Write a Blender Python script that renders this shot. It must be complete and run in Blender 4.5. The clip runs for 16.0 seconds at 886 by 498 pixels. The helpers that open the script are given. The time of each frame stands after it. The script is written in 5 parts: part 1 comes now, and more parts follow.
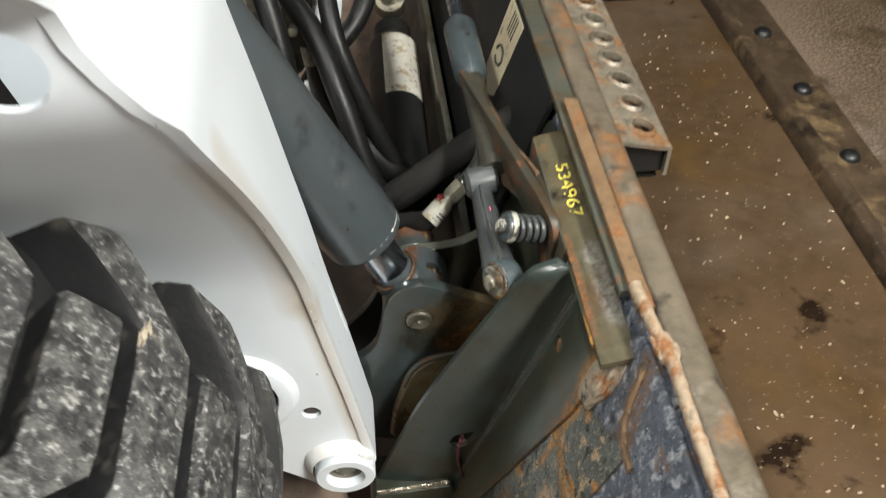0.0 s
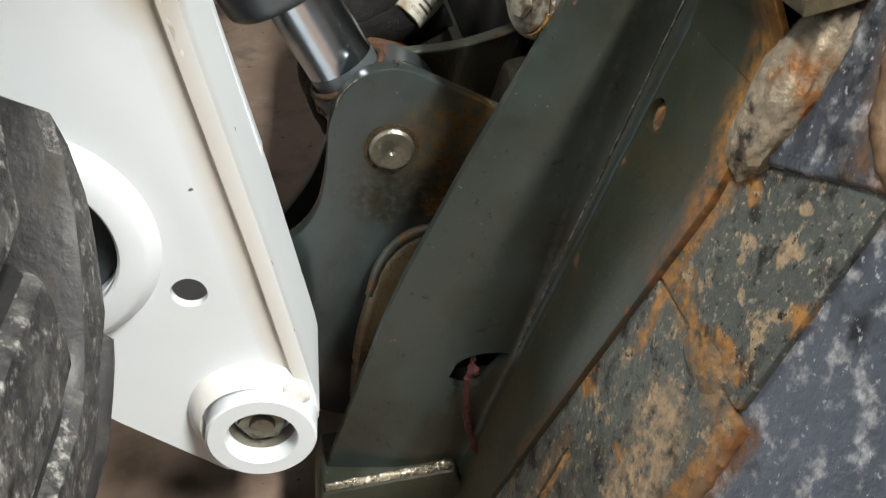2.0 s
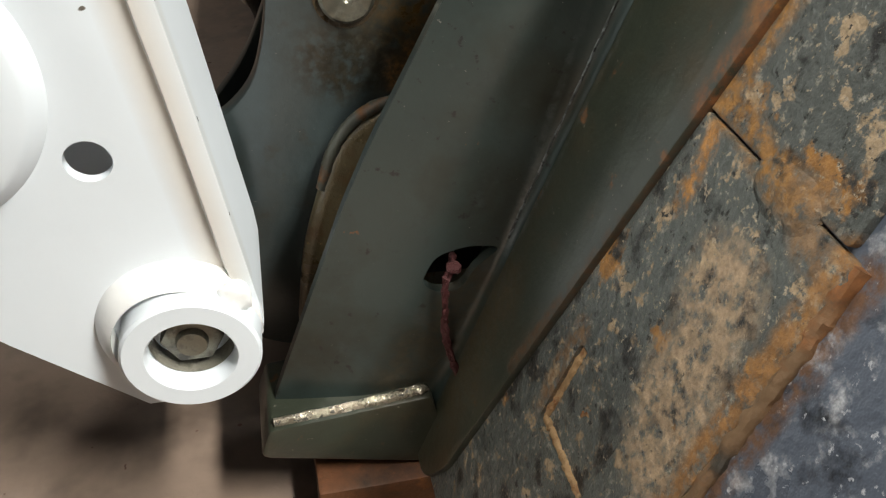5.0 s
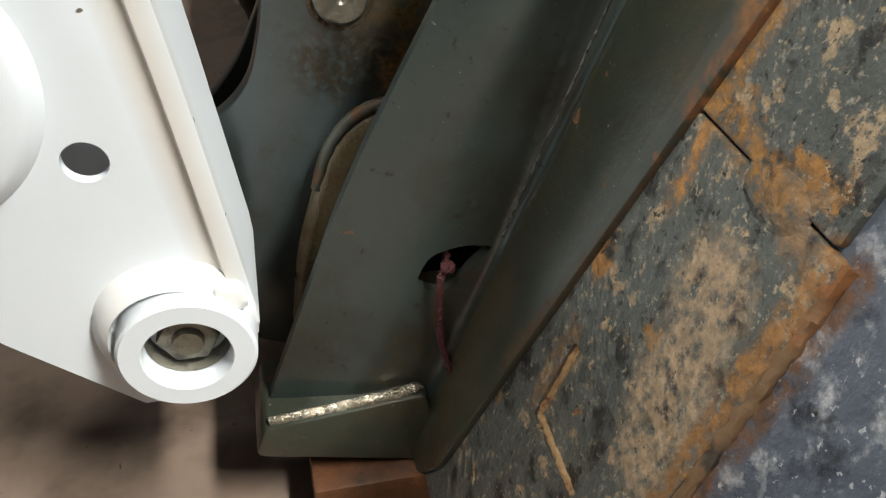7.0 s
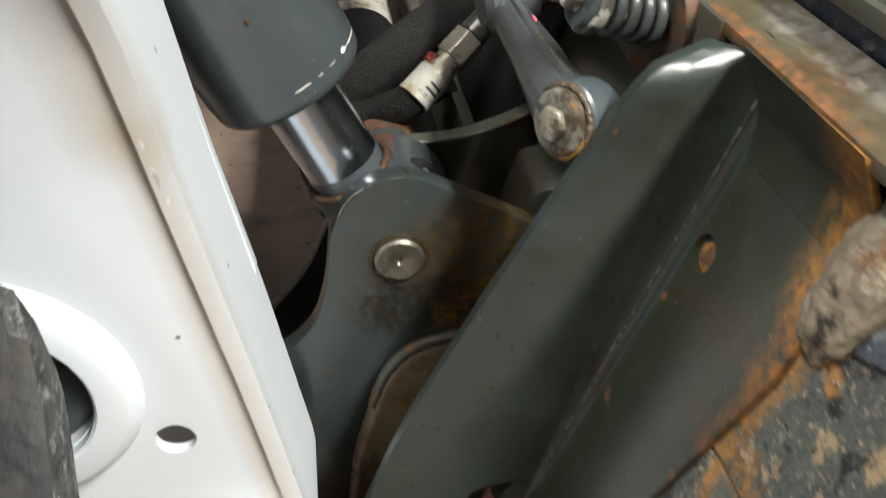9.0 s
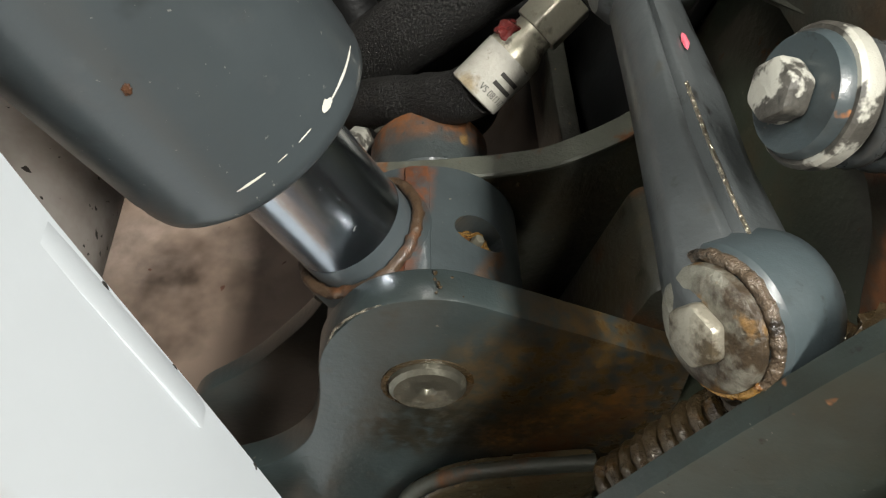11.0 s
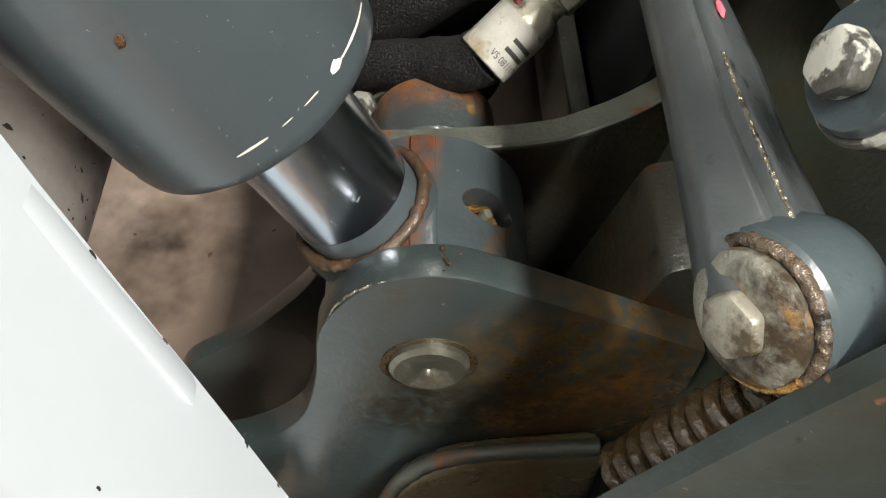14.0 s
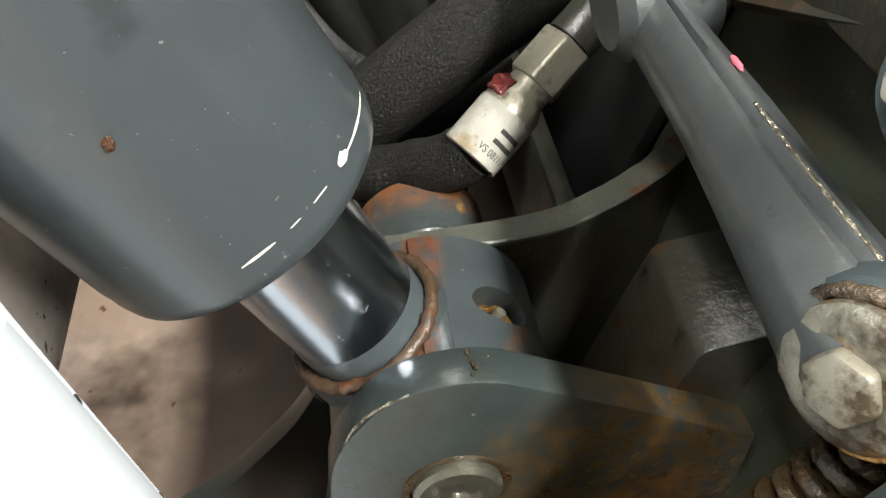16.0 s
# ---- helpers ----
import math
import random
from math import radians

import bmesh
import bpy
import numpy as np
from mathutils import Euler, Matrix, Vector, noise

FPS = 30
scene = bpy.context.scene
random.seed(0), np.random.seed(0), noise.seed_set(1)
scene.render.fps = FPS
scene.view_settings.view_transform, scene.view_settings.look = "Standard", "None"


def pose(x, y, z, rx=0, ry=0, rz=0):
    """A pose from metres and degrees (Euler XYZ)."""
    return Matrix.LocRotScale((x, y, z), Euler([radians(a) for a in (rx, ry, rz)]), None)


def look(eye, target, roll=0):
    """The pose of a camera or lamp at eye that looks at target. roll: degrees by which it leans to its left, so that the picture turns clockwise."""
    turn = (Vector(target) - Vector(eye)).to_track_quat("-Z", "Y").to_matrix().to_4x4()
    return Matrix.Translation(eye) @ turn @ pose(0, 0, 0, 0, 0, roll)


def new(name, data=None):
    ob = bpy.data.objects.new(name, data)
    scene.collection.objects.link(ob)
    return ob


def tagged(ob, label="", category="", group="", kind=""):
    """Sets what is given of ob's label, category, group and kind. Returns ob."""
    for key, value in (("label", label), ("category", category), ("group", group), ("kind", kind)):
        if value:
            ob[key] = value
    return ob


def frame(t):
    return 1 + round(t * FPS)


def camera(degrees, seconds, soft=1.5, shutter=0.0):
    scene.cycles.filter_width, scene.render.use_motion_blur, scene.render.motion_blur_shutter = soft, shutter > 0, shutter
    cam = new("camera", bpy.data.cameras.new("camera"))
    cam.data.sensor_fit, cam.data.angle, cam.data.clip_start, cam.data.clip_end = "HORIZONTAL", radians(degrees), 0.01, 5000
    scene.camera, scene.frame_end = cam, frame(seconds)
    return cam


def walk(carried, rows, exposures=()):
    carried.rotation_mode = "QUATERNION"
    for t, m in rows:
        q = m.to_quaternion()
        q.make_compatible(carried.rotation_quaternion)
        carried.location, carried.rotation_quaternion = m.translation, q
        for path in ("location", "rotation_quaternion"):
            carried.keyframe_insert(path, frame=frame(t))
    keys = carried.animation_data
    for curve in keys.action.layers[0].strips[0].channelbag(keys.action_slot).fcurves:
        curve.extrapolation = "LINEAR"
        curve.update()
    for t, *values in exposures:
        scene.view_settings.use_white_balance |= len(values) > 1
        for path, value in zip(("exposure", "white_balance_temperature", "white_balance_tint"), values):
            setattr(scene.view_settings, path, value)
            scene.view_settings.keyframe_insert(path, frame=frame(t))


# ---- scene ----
cam = camera(55.54, 16.0, 1.2, 0.35)
PATH = [
    (0, (0.0066, -0.004, 0.962), (0.0757, 0.6945, 0.2498), -0.68),
    (0.5, (0.0152, 0.0682, 0.7855), (0.0742, 0.7589, 0.0648), -1.05),
    (1, (0.011, 0.1068, 0.6481), (0.0897, 0.8503, -0.0159), -1.52),
    (1.5, (0.0104, 0.1244, 0.5693), (0.1031, 0.9139, -0.0375), -1.31),
    (2, (0.0114, 0.1204, 0.5308), (0.1106, 0.9212, -0.0599), -1.17),
    (2.5, (0.0086, 0.1173, 0.5121), (0.1065, 0.9174, -0.0798), -1.29),
    (3, (0.0028, 0.139, 0.4763), (0.1094, 0.9427, -0.1092), -0.81),
    (3.5, (-0.0014, 0.1617, 0.4413), (0.1576, 0.9452, -0.1594), 0.46),
    (4, (-0.0021, 0.168, 0.4325), (0.167, 0.9428, -0.1766), 0.64),
    (6.5, (-0.0022, 0.1667, 0.4347), (0.1773, 0.9375, -0.1766), 0.99),
    (7, (-0.004, 0.1655, 0.4353), (0.1777, 0.9356, -0.1762), 1.09),
    (7.5, (-0.0032, 0.1619, 0.4384), (0.1806, 0.9308, -0.1739), 1.20),
    (8, (-0.0006, 0.1543, 0.4651), (0.1743, 0.9277, -0.1442), 0.96),
    (8.5, (0.0007, 0.1544, 0.5368), (0.1469, 0.9405, -0.0638), 0.44),
    (9, (0.0055, 0.2015, 0.5605), (0.1259, 0.9915, -0.0406), -0.22),
    (9.5, (0.0238, 0.2881, 0.5768), (0.0716, 1.0239, -0.0987), -1.74),
    (9.7, (0.028, 0.318, 0.568), (0.054, 1.0195, -0.1445), -2.2),
    (10, (0.0408, 0.3546, 0.5705), (0.0349, 1.0345, -0.1628), -3.25),
    (10.2, (0.0438, 0.3784, 0.5649), (0.0339, 1.0461, -0.1794), -3.42),
    (12.5, (0.0487, 0.425, 0.5354), (0.0331, 1.0192, -0.2688), -2.14),
    (13, (0.0464, 0.423, 0.535), (0.022, 1.0104, -0.274), -2.57),
    (13.5, (0.0438, 0.4241, 0.5342), (0.0313, 1.012, -0.2747), -1.57),
    (14, (0.04, 0.4222, 0.5334), (0.0463, 1.0231, -0.2659), -0.52),
    (14.5, (0.0375, 0.419, 0.5278), (0.0465, 1.0419, -0.2545), -2.22),
    (15, (0.0357, 0.4219, 0.5313), (0.0266, 1.0603, -0.2384), -3.82),
    (15.5, (0.0365, 0.4296, 0.525), (0.0369, 1.0906, -0.2254), -4.78),
    (16, (0.0201, 0.4328, 0.5119), (0.1015, 1.1405, -0.1899), -2.32),
]
walk(cam, [(t, look(eye, target, roll)) for t, eye, target, roll in PATH], [(0, -0.2), (1, -0.05), (9, 0.0), (9.5, -0.05), (10, -0.28), (12.5, 0.12), (15.5, 0.14), (16, 0.40)])

# ---- world and lights ----
world = bpy.data.worlds.new("world")
scene.world = world
world.use_nodes = True
world.node_tree.nodes["Background"].inputs["Color"].default_value = (0.62, 0.66, 0.72, 1)
world.node_tree.nodes["Background"].inputs["Strength"].default_value = 0.004


def area_lamp(name, place, target, width, height, watts, colour):
    data = bpy.data.lights.new(name, "AREA")
    data.shape, data.size, data.size_y = "RECTANGLE", width, height
    data.energy, data.color = watts, colour
    ob = new(name, data)
    ob.matrix_world = look(place, target)
    return ob


# the weak second tube is an added fill; the others fit the shadows
TUBES = [(1.30, -1.05, 3.0, 270), (0.15, 1.15, 3.0, 7), (-0.97, -0.4, 3.0, 112)]
for tx, ty, tz, watts in TUBES:
    area_lamp("tube_light", (tx, ty, tz - 0.09), (tx, ty + 0.001, 0), 0.28, 1.3, watts, (1.0, 0.99, 0.925))
# cool fill lamp added on the west side for a bluish tint; no door built
area_lamp("cool_fill", (-4.9, -1.2, 1.5), (0, -0.2, 0.6), 3.0, 2.4, 110, (0.80, 0.90, 1.0))


# ---- materials ----
def material(name, base, rough=0.5, metal=0.0, spots=(), grain=0.06, grain_scale=120.0, bump=0.15, bump_scale=300.0, spec=0.5, coat=0.0, streaks=()):
    """A painted or bare surface. spots: layers (colour, scale, threshold, softness, roughness, detail) laid on in turn."""
    mat = bpy.data.materials.new(name)
    mat.use_nodes = True
    nt = mat.node_tree
    bsdf = nt.nodes["Principled BSDF"]
    nodes, links = nt.nodes, nt.links
    coord = nodes.new("ShaderNodeTexCoord")

    def noise_at(scale, detail, shift):
        mapping = nodes.new("ShaderNodeMapping")
        mapping.inputs["Location"].default_value = (shift, shift * 0.7, shift * 1.3)
        links.new(coord.outputs["Object"], mapping.inputs["Vector"])
        tex = nodes.new("ShaderNodeTexNoise")
        tex.inputs["Scale"].default_value, tex.inputs["Detail"].default_value = scale, detail
        tex.inputs["Roughness"].default_value = 0.62
        links.new(mapping.outputs["Vector"], tex.inputs["Vector"])
        return tex.outputs["Fac"]

    def ramp(fac, lo, hi):
        r = nodes.new("ShaderNodeMapRange")
        r.inputs["From Min"].default_value, r.inputs["From Max"].default_value = lo, hi
        links.new(fac, r.inputs["Value"])
        return r.outputs["Result"]

    def mix(fac, a, b):
        m = nodes.new("ShaderNodeMix")
        m.data_type = "RGBA"
        links.new(fac, m.inputs["Factor"])
        for socket, value in ((m.inputs[6], a), (m.inputs[7], b)):
            if isinstance(value, tuple):
                socket.default_value = (*value, 1)
            else:
                links.new(value, socket)
        return m.outputs[2]

    def mixf(fac, a, b):
        m = nodes.new("ShaderNodeMix")
        links.new(fac, m.inputs["Factor"])
        for socket, value in ((m.inputs[2], a), (m.inputs[3], b)):
            if isinstance(value, float):
                socket.default_value = value
            else:
                links.new(value, socket)
        return m.outputs[0]

    lighter = tuple(min(1.0, c * (1 + 4 * grain)) for c in base)
    darker = tuple(c * (1 - 4 * grain) for c in base)
    colour = mix(ramp(noise_at(grain_scale, 5, 0.0), 0.3, 0.7), darker, lighter)
    broad = ramp(noise_at(grain_scale / 9, 3, 4.0), 0.35, 0.65)
    colour = mix(broad, colour, mix(broad, base, lighter))
    roughness = mixf(ramp(noise_at(grain_scale / 4, 4, 8.0), 0.3, 0.7), max(0.03, rough - 0.07), min(1.0, rough + 0.07))
    height = noise_at(bump_scale, 4, 2.0)
    metallic = None
    for n, (tint, scale, edge, soft, spot_rough, detail) in enumerate(spots):
        fac = ramp(noise_at(scale, detail, 11.0 + 7 * n), edge, edge + soft)
        tint2 = tuple(c * 0.55 for c in tint)
        colour = mix(fac, colour, mix(ramp(noise_at(scale * 5, 4, 3.0 + n), 0.35, 0.65), tint2, tint))
        roughness = mixf(fac, roughness, spot_rough)
        if metal:
            metallic = mixf(fac, metal if metallic is None else metallic, 0.0)
    for n, (tint, a, b, width, wobble, spot_rough, most) in enumerate(streaks):
        pa, ba = nodes.new("ShaderNodeVectorMath"), Vector(b) - Vector(a)
        pa.operation = "SUBTRACT"
        links.new(coord.outputs["Object"], pa.inputs[0])
        pa.inputs[1].default_value = a
        dot = nodes.new("ShaderNodeVectorMath")
        dot.operation = "DOT_PRODUCT"
        links.new(pa.outputs["Vector"], dot.inputs[0])
        dot.inputs[1].default_value = ba / max(ba.length_squared, 1e-9)
        share = nodes.new("ShaderNodeClamp")
        links.new(dot.outputs["Value"], share.inputs["Value"])
        foot_v = nodes.new("ShaderNodeVectorMath")
        foot_v.operation = "SCALE"
        foot_v.inputs[0].default_value = ba
        links.new(share.outputs["Result"], foot_v.inputs["Scale"])
        gap = nodes.new("ShaderNodeVectorMath")
        gap.operation = "DISTANCE"
        links.new(pa.outputs["Vector"], gap.inputs[0])
        links.new(foot_v.outputs["Vector"], gap.inputs[1])
        ragged = nodes.new("ShaderNodeMath")
        ragged.operation = "MULTIPLY_ADD"
        links.new(noise_at(0.8 / width, 8, 21.0 + 5 * n), ragged.inputs[0])
        ragged.inputs[1].default_value = -wobble * width
        links.new(gap.outputs["Value"], ragged.inputs[2])
        fac = ramp(ragged.outputs["Value"], width * (1 - wobble * 0.5), width * (0.45 - wobble * 0.5) if wobble > 0.2 else width * 0.08)
        scaled = nodes.new("ShaderNodeMath")
        scaled.operation = "MULTIPLY"
        links.new(fac, scaled.inputs[0])
        scaled.inputs[1].default_value = most
        patchy = nodes.new("ShaderNodeMath")
        patchy.operation = "MULTIPLY"
        links.new(scaled.outputs["Value"], patchy.inputs[0])
        patchy.inputs[1].default_value = 1.0
        if wobble > 0.2:
            links.new(ramp(noise_at(190, 6, 31.0 + n), 0.36, 0.56), patchy.inputs[1])
        scaled = patchy
        tint2 = tuple(c * (0.5 if wobble > 0.2 else 0.94) for c in tint)
        colour = mix(scaled.outputs["Value"], colour, mix(ramp(noise_at(170, 5, 3.0 + n), 0.35, 0.65), tint2, tint))
        roughness = mixf(scaled.outputs["Value"], roughness, spot_rough)
    links.new(colour, bsdf.inputs["Base Color"])
    links.new(roughness, bsdf.inputs["Roughness"])
    if metallic is not None:
        links.new(metallic, bsdf.inputs["Metallic"])
    else:
        bsdf.inputs["Metallic"].default_value = metal
    bsdf.inputs["Specular IOR Level"].default_value = spec
    bsdf.inputs["Coat Weight"].default_value = coat
    bsdf.inputs["Coat Roughness"].default_value = 0.16
    b = nodes.new("ShaderNodeBump")
    b.inputs["Strength"].default_value, b.inputs["Distance"].default_value = bump, 0.002
    links.new(height, b.inputs["Height"])
    links.new(b.outputs["Normal"], bsdf.inputs["Normal"])
    links.new(b.outputs["Normal"], bsdf.inputs["Coat Normal"])
    return mat


RUST = (0.30, 0.115, 0.032)
DARK_RUST = (0.115, 0.05, 0.022)
DIRT = (0.035, 0.027, 0.018)
DUST = (0.30, 0.25, 0.18)
# beige streaks beside the seam: weld discolouring and soft shading painted together
M_WHITE = material("white_paint", (0.735, 0.78, 0.82), 0.44, spots=[((0.16, 0.14, 0.11), 70, 0.775, 0.02, 0.7, 2)], grain=0.006, grain_scale=30, bump=0.04, bump_scale=160, coat=0.05, streaks=[((0.50, 0.40, 0.28), (-0.034, 0.4785, 0.19), (-0.0635, 0.4785, 0.415), 0.0135, 0.15, 0.45, 0.6), ((0.52, 0.44, 0.33), (-0.067, 0.4785, 0.415), (-0.098, 0.405, 0.64), 0.024, 0.15, 0.45, 0.65)])
M_WELD_WHITE = material("white_weld_paint", (0.77, 0.765, 0.75), 0.36, spots=[((0.45, 0.34, 0.2), 60, 0.70, 0.08, 0.6, 4)], grain=0.01, bump=0.25, bump_scale=110)
M_SEAM = material("stained_white_seam", (0.72, 0.72, 0.70), 0.42, spots=[((0.50, 0.40, 0.28), 30, 0.56, 0.15, 0.6, 4)], grain=0.02, bump=0.15, bump_scale=120)
M_GREY = material("grey_paint", (0.040, 0.052, 0.056), 0.42, spots=[((0.014, 0.012, 0.009), 24, 0.53, 0.18, 0.4, 7), ((0.012, 0.010, 0.008), 110, 0.60, 0.08, 0.4, 6), ((0.20, 0.185, 0.15), 420, 0.715, 0.03, 0.7, 3), (RUST, 60, 0.72, 0.03, 0.8, 4)], grain=0.04, grain_scale=60, bump=0.12, bump_scale=200, coat=0.5)
# brown and orange streaks: oily film, brightened for amber reflections and a lit patch
M_EAR = material("oily_ear_paint", (0.031, 0.041, 0.041), 0.34, spots=[((0.026, 0.026, 0.018), 11, 0.52, 0.25, 0.32, 6), ((0.030, 0.022, 0.012), 60, 0.60, 0.2, 0.3, 6), ((0.20, 0.185, 0.15), 420, 0.715, 0.03, 0.7, 3), (RUST, 60, 0.735, 0.03, 0.8, 4)], grain=0.04, grain_scale=60, bump=0.14, bump_scale=220, coat=0.5, streaks=[((0.125, 0.072, 0.022), (0.090, 0.562, 0.275), (0.12, 0.562, 0.22), 0.060, 0.7, 0.26, 0.95), ((0.32, 0.14, 0.03), (0.066, 0.562, 0.240), (0.106, 0.562, 0.262), 0.016, 0.9, 0.3, 0.85), ((0.022, 0.017, 0.009), (0.03, 0.562, 0.250), (0.07, 0.562, 0.245), 0.030, 0.9, 0.34, 0.85), ((0.13, 0.05, 0.014), (0.085, 0.562, 0.232), (0.108, 0.562, 0.25), 0.011, 1.0, 0.5, 0.8)])
M_GREY_OILY = material("oily_grey_paint", (0.034, 0.034, 0.027), 0.34, spots=[((0.050, 0.033, 0.013), 14, 0.46, 0.25, 0.36, 6), ((0.11, 0.045, 0.014), 26, 0.60, 0.12, 0.5, 7), ((0.010, 0.008, 0.005), 60, 0.56, 0.12, 0.3, 6), ((0.26, 0.19, 0.09), 420, 0.69, 0.03, 0.5, 3)], grain=0.06, grain_scale=70, bump=0.4, bump_scale=200, coat=0.4)
M_CARRIER = material("carrier_paint", (0.022, 0.031, 0.028), 0.36, spots=[((0.017, 0.0175, 0.010), 15, 0.48, 0.25, 0.36, 7), ((0.036, 0.044, 0.041), 45, 0.60, 0.12, 0.5, 6), ((0.19, 0.18, 0.155), 330, 0.715, 0.025, 0.7, 3), ((0.010, 0.009, 0.007), 130, 0.64, 0.05, 0.4, 6), ((0.20, 0.08, 0.025), 55, 0.70, 0.035, 0.8, 4)], grain=0.06, grain_scale=55, bump=0.10, bump_scale=220, coat=0.45, streaks=[((0.10, 0.11, 0.105), (0.099, 0.4805, 0.18), (0.150, 0.4795, 0.395), 0.0034, 1.0, 0.4, 0.7), ((0.055, 0.040, 0.020), (0.05, 0.482, 0.10), (0.08, 0.482, 0.16), 0.022, 1.0, 0.5, 0.6)])
M_FACE = material("scratched_carrier_face", (0.024, 0.028, 0.019), 0.34, spots=[((0.050, 0.036, 0.017), 20, 0.5, 0.25, 0.42, 6), ((0.20, 0.185, 0.15), 330, 0.70, 0.025, 0.7, 3), ((0.16, 0.075, 0.03), 50, 0.64, 0.06, 0.8, 6)], grain=0.06, grain_scale=55, bump=0.14, bump_scale=220, coat=0.45, streaks=[((0.30, 0.125, 0.025), (0.160, 0.394, 0.335), (0.172, 0.397, 0.425), 0.022, 0.9, 0.8, 0.95), ((0.36, 0.165, 0.03), (0.166, 0.402, 0.428), (0.168, 0.398, 0.372), 0.028, 0.55, 0.7, 0.95), ((0.22, 0.085, 0.025), (0.145, 0.403, 0.294), (0.165, 0.398, 0.335), 0.010, 0.9, 0.85, 0.85), ((0.10, 0.05, 0.02), (0.09, 0.432, 0.15), (0.145, 0.404, 0.29), 0.004, 0.8, 0.8, 0.8), ((0.085, 0.060, 0.03), (0.075, 0.462, 0.10), (0.098, 0.470, 0.17), 0.022, 1.0, 0.6, 0.5), ((0.13, 0.135, 0.125), (0.1, 0.476, 0.185), (0.162, 0.474, 0.36), 0.0030, 1.1, 0.4, 0.8), ((0.13, 0.13, 0.12), (0.118, 0.462, 0.235), (0.140, 0.470, 0.30), 0.0022, 1.0, 0.5, 0.9), ((0.09, 0.07, 0.045), (0.100, 0.455, 0.19), (0.125, 0.463, 0.26), 0.004, 1.2, 0.6, 0.8)])
M_CARRIER_RUSTY = material("rusted_carrier_paint", (0.052, 0.054, 0.042), 0.42, spots=[((0.075, 0.048, 0.022), 18, 0.46, 0.2, 0.5, 5), ((0.20, 0.08, 0.025), 30, 0.57, 0.09, 0.8, 6)], grain=0.05, bump=0.25, bump_scale=220)
M_DOUBLER = material("oil_stained_doubler", (0.105, 0.080, 0.042), 0.28, spots=[((0.13, 0.056, 0.017), 24, 0.50, 0.15, 0.4, 6), ((0.013, 0.010, 0.006), 20, 0.57, 0.12, 0.3, 5), ((0.30, 0.20, 0.09), 300, 0.63, 0.05, 0.5, 3)], grain=0.08, bump=0.35, bump_scale=260, coat=0.5)
M_HANDLE = material("rust_edged_handle_paint", (0.034, 0.034, 0.026), 0.38, spots=[((0.060, 0.034, 0.014), 18, 0.46, 0.2, 0.5, 5), ((0.17, 0.065, 0.022), 26, 0.55, 0.09, 0.7, 6)], grain=0.05, bump=0.25, bump_scale=220)
M_RING = material("rusty_weld_ring", (0.060, 0.036, 0.020), 0.42, spots=[((0.16, 0.06, 0.02), 45, 0.54, 0.1, 0.6, 6), ((0.03, 0.033, 0.03), 40, 0.56, 0.1, 0.4, 5)], grain=0.08, bump=0.6, bump_scale=220, coat=0.4)
M_EYE = material("rod_eye_paint", (0.046, 0.057, 0.060), 0.38, spots=[((0.014, 0.012, 0.009), 30, 0.58, 0.15, 0.4, 7), ((0.20, 0.185, 0.15), 420, 0.715, 0.03, 0.7, 3)], grain=0.04, grain_scale=60, bump=0.12, bump_scale=200, coat=0.5, streaks=[((0.17, 0.055, 0.018), (0.028, 0.585, 0.317), (0.036, 0.635, 0.320), 0.0085, 0.8, 0.55, 0.95), ((0.16, 0.07, 0.02), (0.058, 0.585, 0.310), (0.062, 0.60, 0.305), 0.006, 1.0, 0.5, 0.7)])
M_STRAP = material("olive_grey_edge", (0.075, 0.078, 0.062), 0.34, spots=[((0.15, 0.062, 0.022), 70, 0.58, 0.08, 0.6, 5), ((0.02, 0.018, 0.012), 40, 0.58, 0.1, 0.4, 5)], grain=0.06, bump=0.3, coat=0.3)
M_LEVER = material("oily_lever_paint", (0.046, 0.051, 0.052), 0.38, spots=[((0.045, 0.032, 0.016), 30, 0.60, 0.15, 0.3, 6), ((0.009, 0.008, 0.006), 55, 0.62, 0.06, 0.5, 7), ((0.12, 0.12, 0.12), 180, 0.72, 0.04, 0.5, 4)], grain=0.05, grain_scale=90, bump=0.2, bump_scale=160, coat=0.4)
M_WASHER = material("dirty_washer", (0.17, 0.165, 0.135), 0.40, 0.3, spots=[((0.045, 0.030, 0.016), 60, 0.46, 0.14, 0.5, 6), ((0.16, 0.09, 0.03), 90, 0.62, 0.08, 0.5, 4)], grain=0.08, bump=0.5, bump_scale=240)
M_BOLT = material("greasy_bolt_steel", (0.27, 0.25, 0.20), 0.36, 0.6, spots=[((0.06, 0.045, 0.025), 90, 0.48, 0.12, 0.5, 5)], grain=0.06, bump=0.25)
M_TOP = material("scuffed_top_plate", (0.070, 0.060, 0.036), 0.36, spots=[((0.085, 0.050, 0.022), 18, 0.46, 0.2, 0.45, 6), ((0.20, 0.085, 0.028), 30, 0.64, 0.1, 0.8, 7), ((0.02, 0.018, 0.013), 26, 0.56, 0.1, 0.4, 6)], grain=0.08, bump=0.35, bump_scale=220, coat=0.2, streaks=[((0.22, 0.21, 0.19), (0.190, 0.42, 0.436), (0.188, 0.50, 0.436), 0.012, 1.0, 0.42, 0.8), ((0.22, 0.085, 0.025), (0.168, 0.41, 0.43), (0.168, 0.52, 0.43), 0.006, 1.0, 0.8, 0.9)])
M_VALVE = material("oily_valve_plate", (0.085, 0.078, 0.062), 0.32, 0.3, spots=[((0.02, 0.018, 0.014), 30, 0.5, 0.15, 0.35, 5), ((0.3, 0.29, 0.26), 60, 0.66, 0.05, 0.3, 4)], grain=0.08, bump=0.6, bump_scale=90)
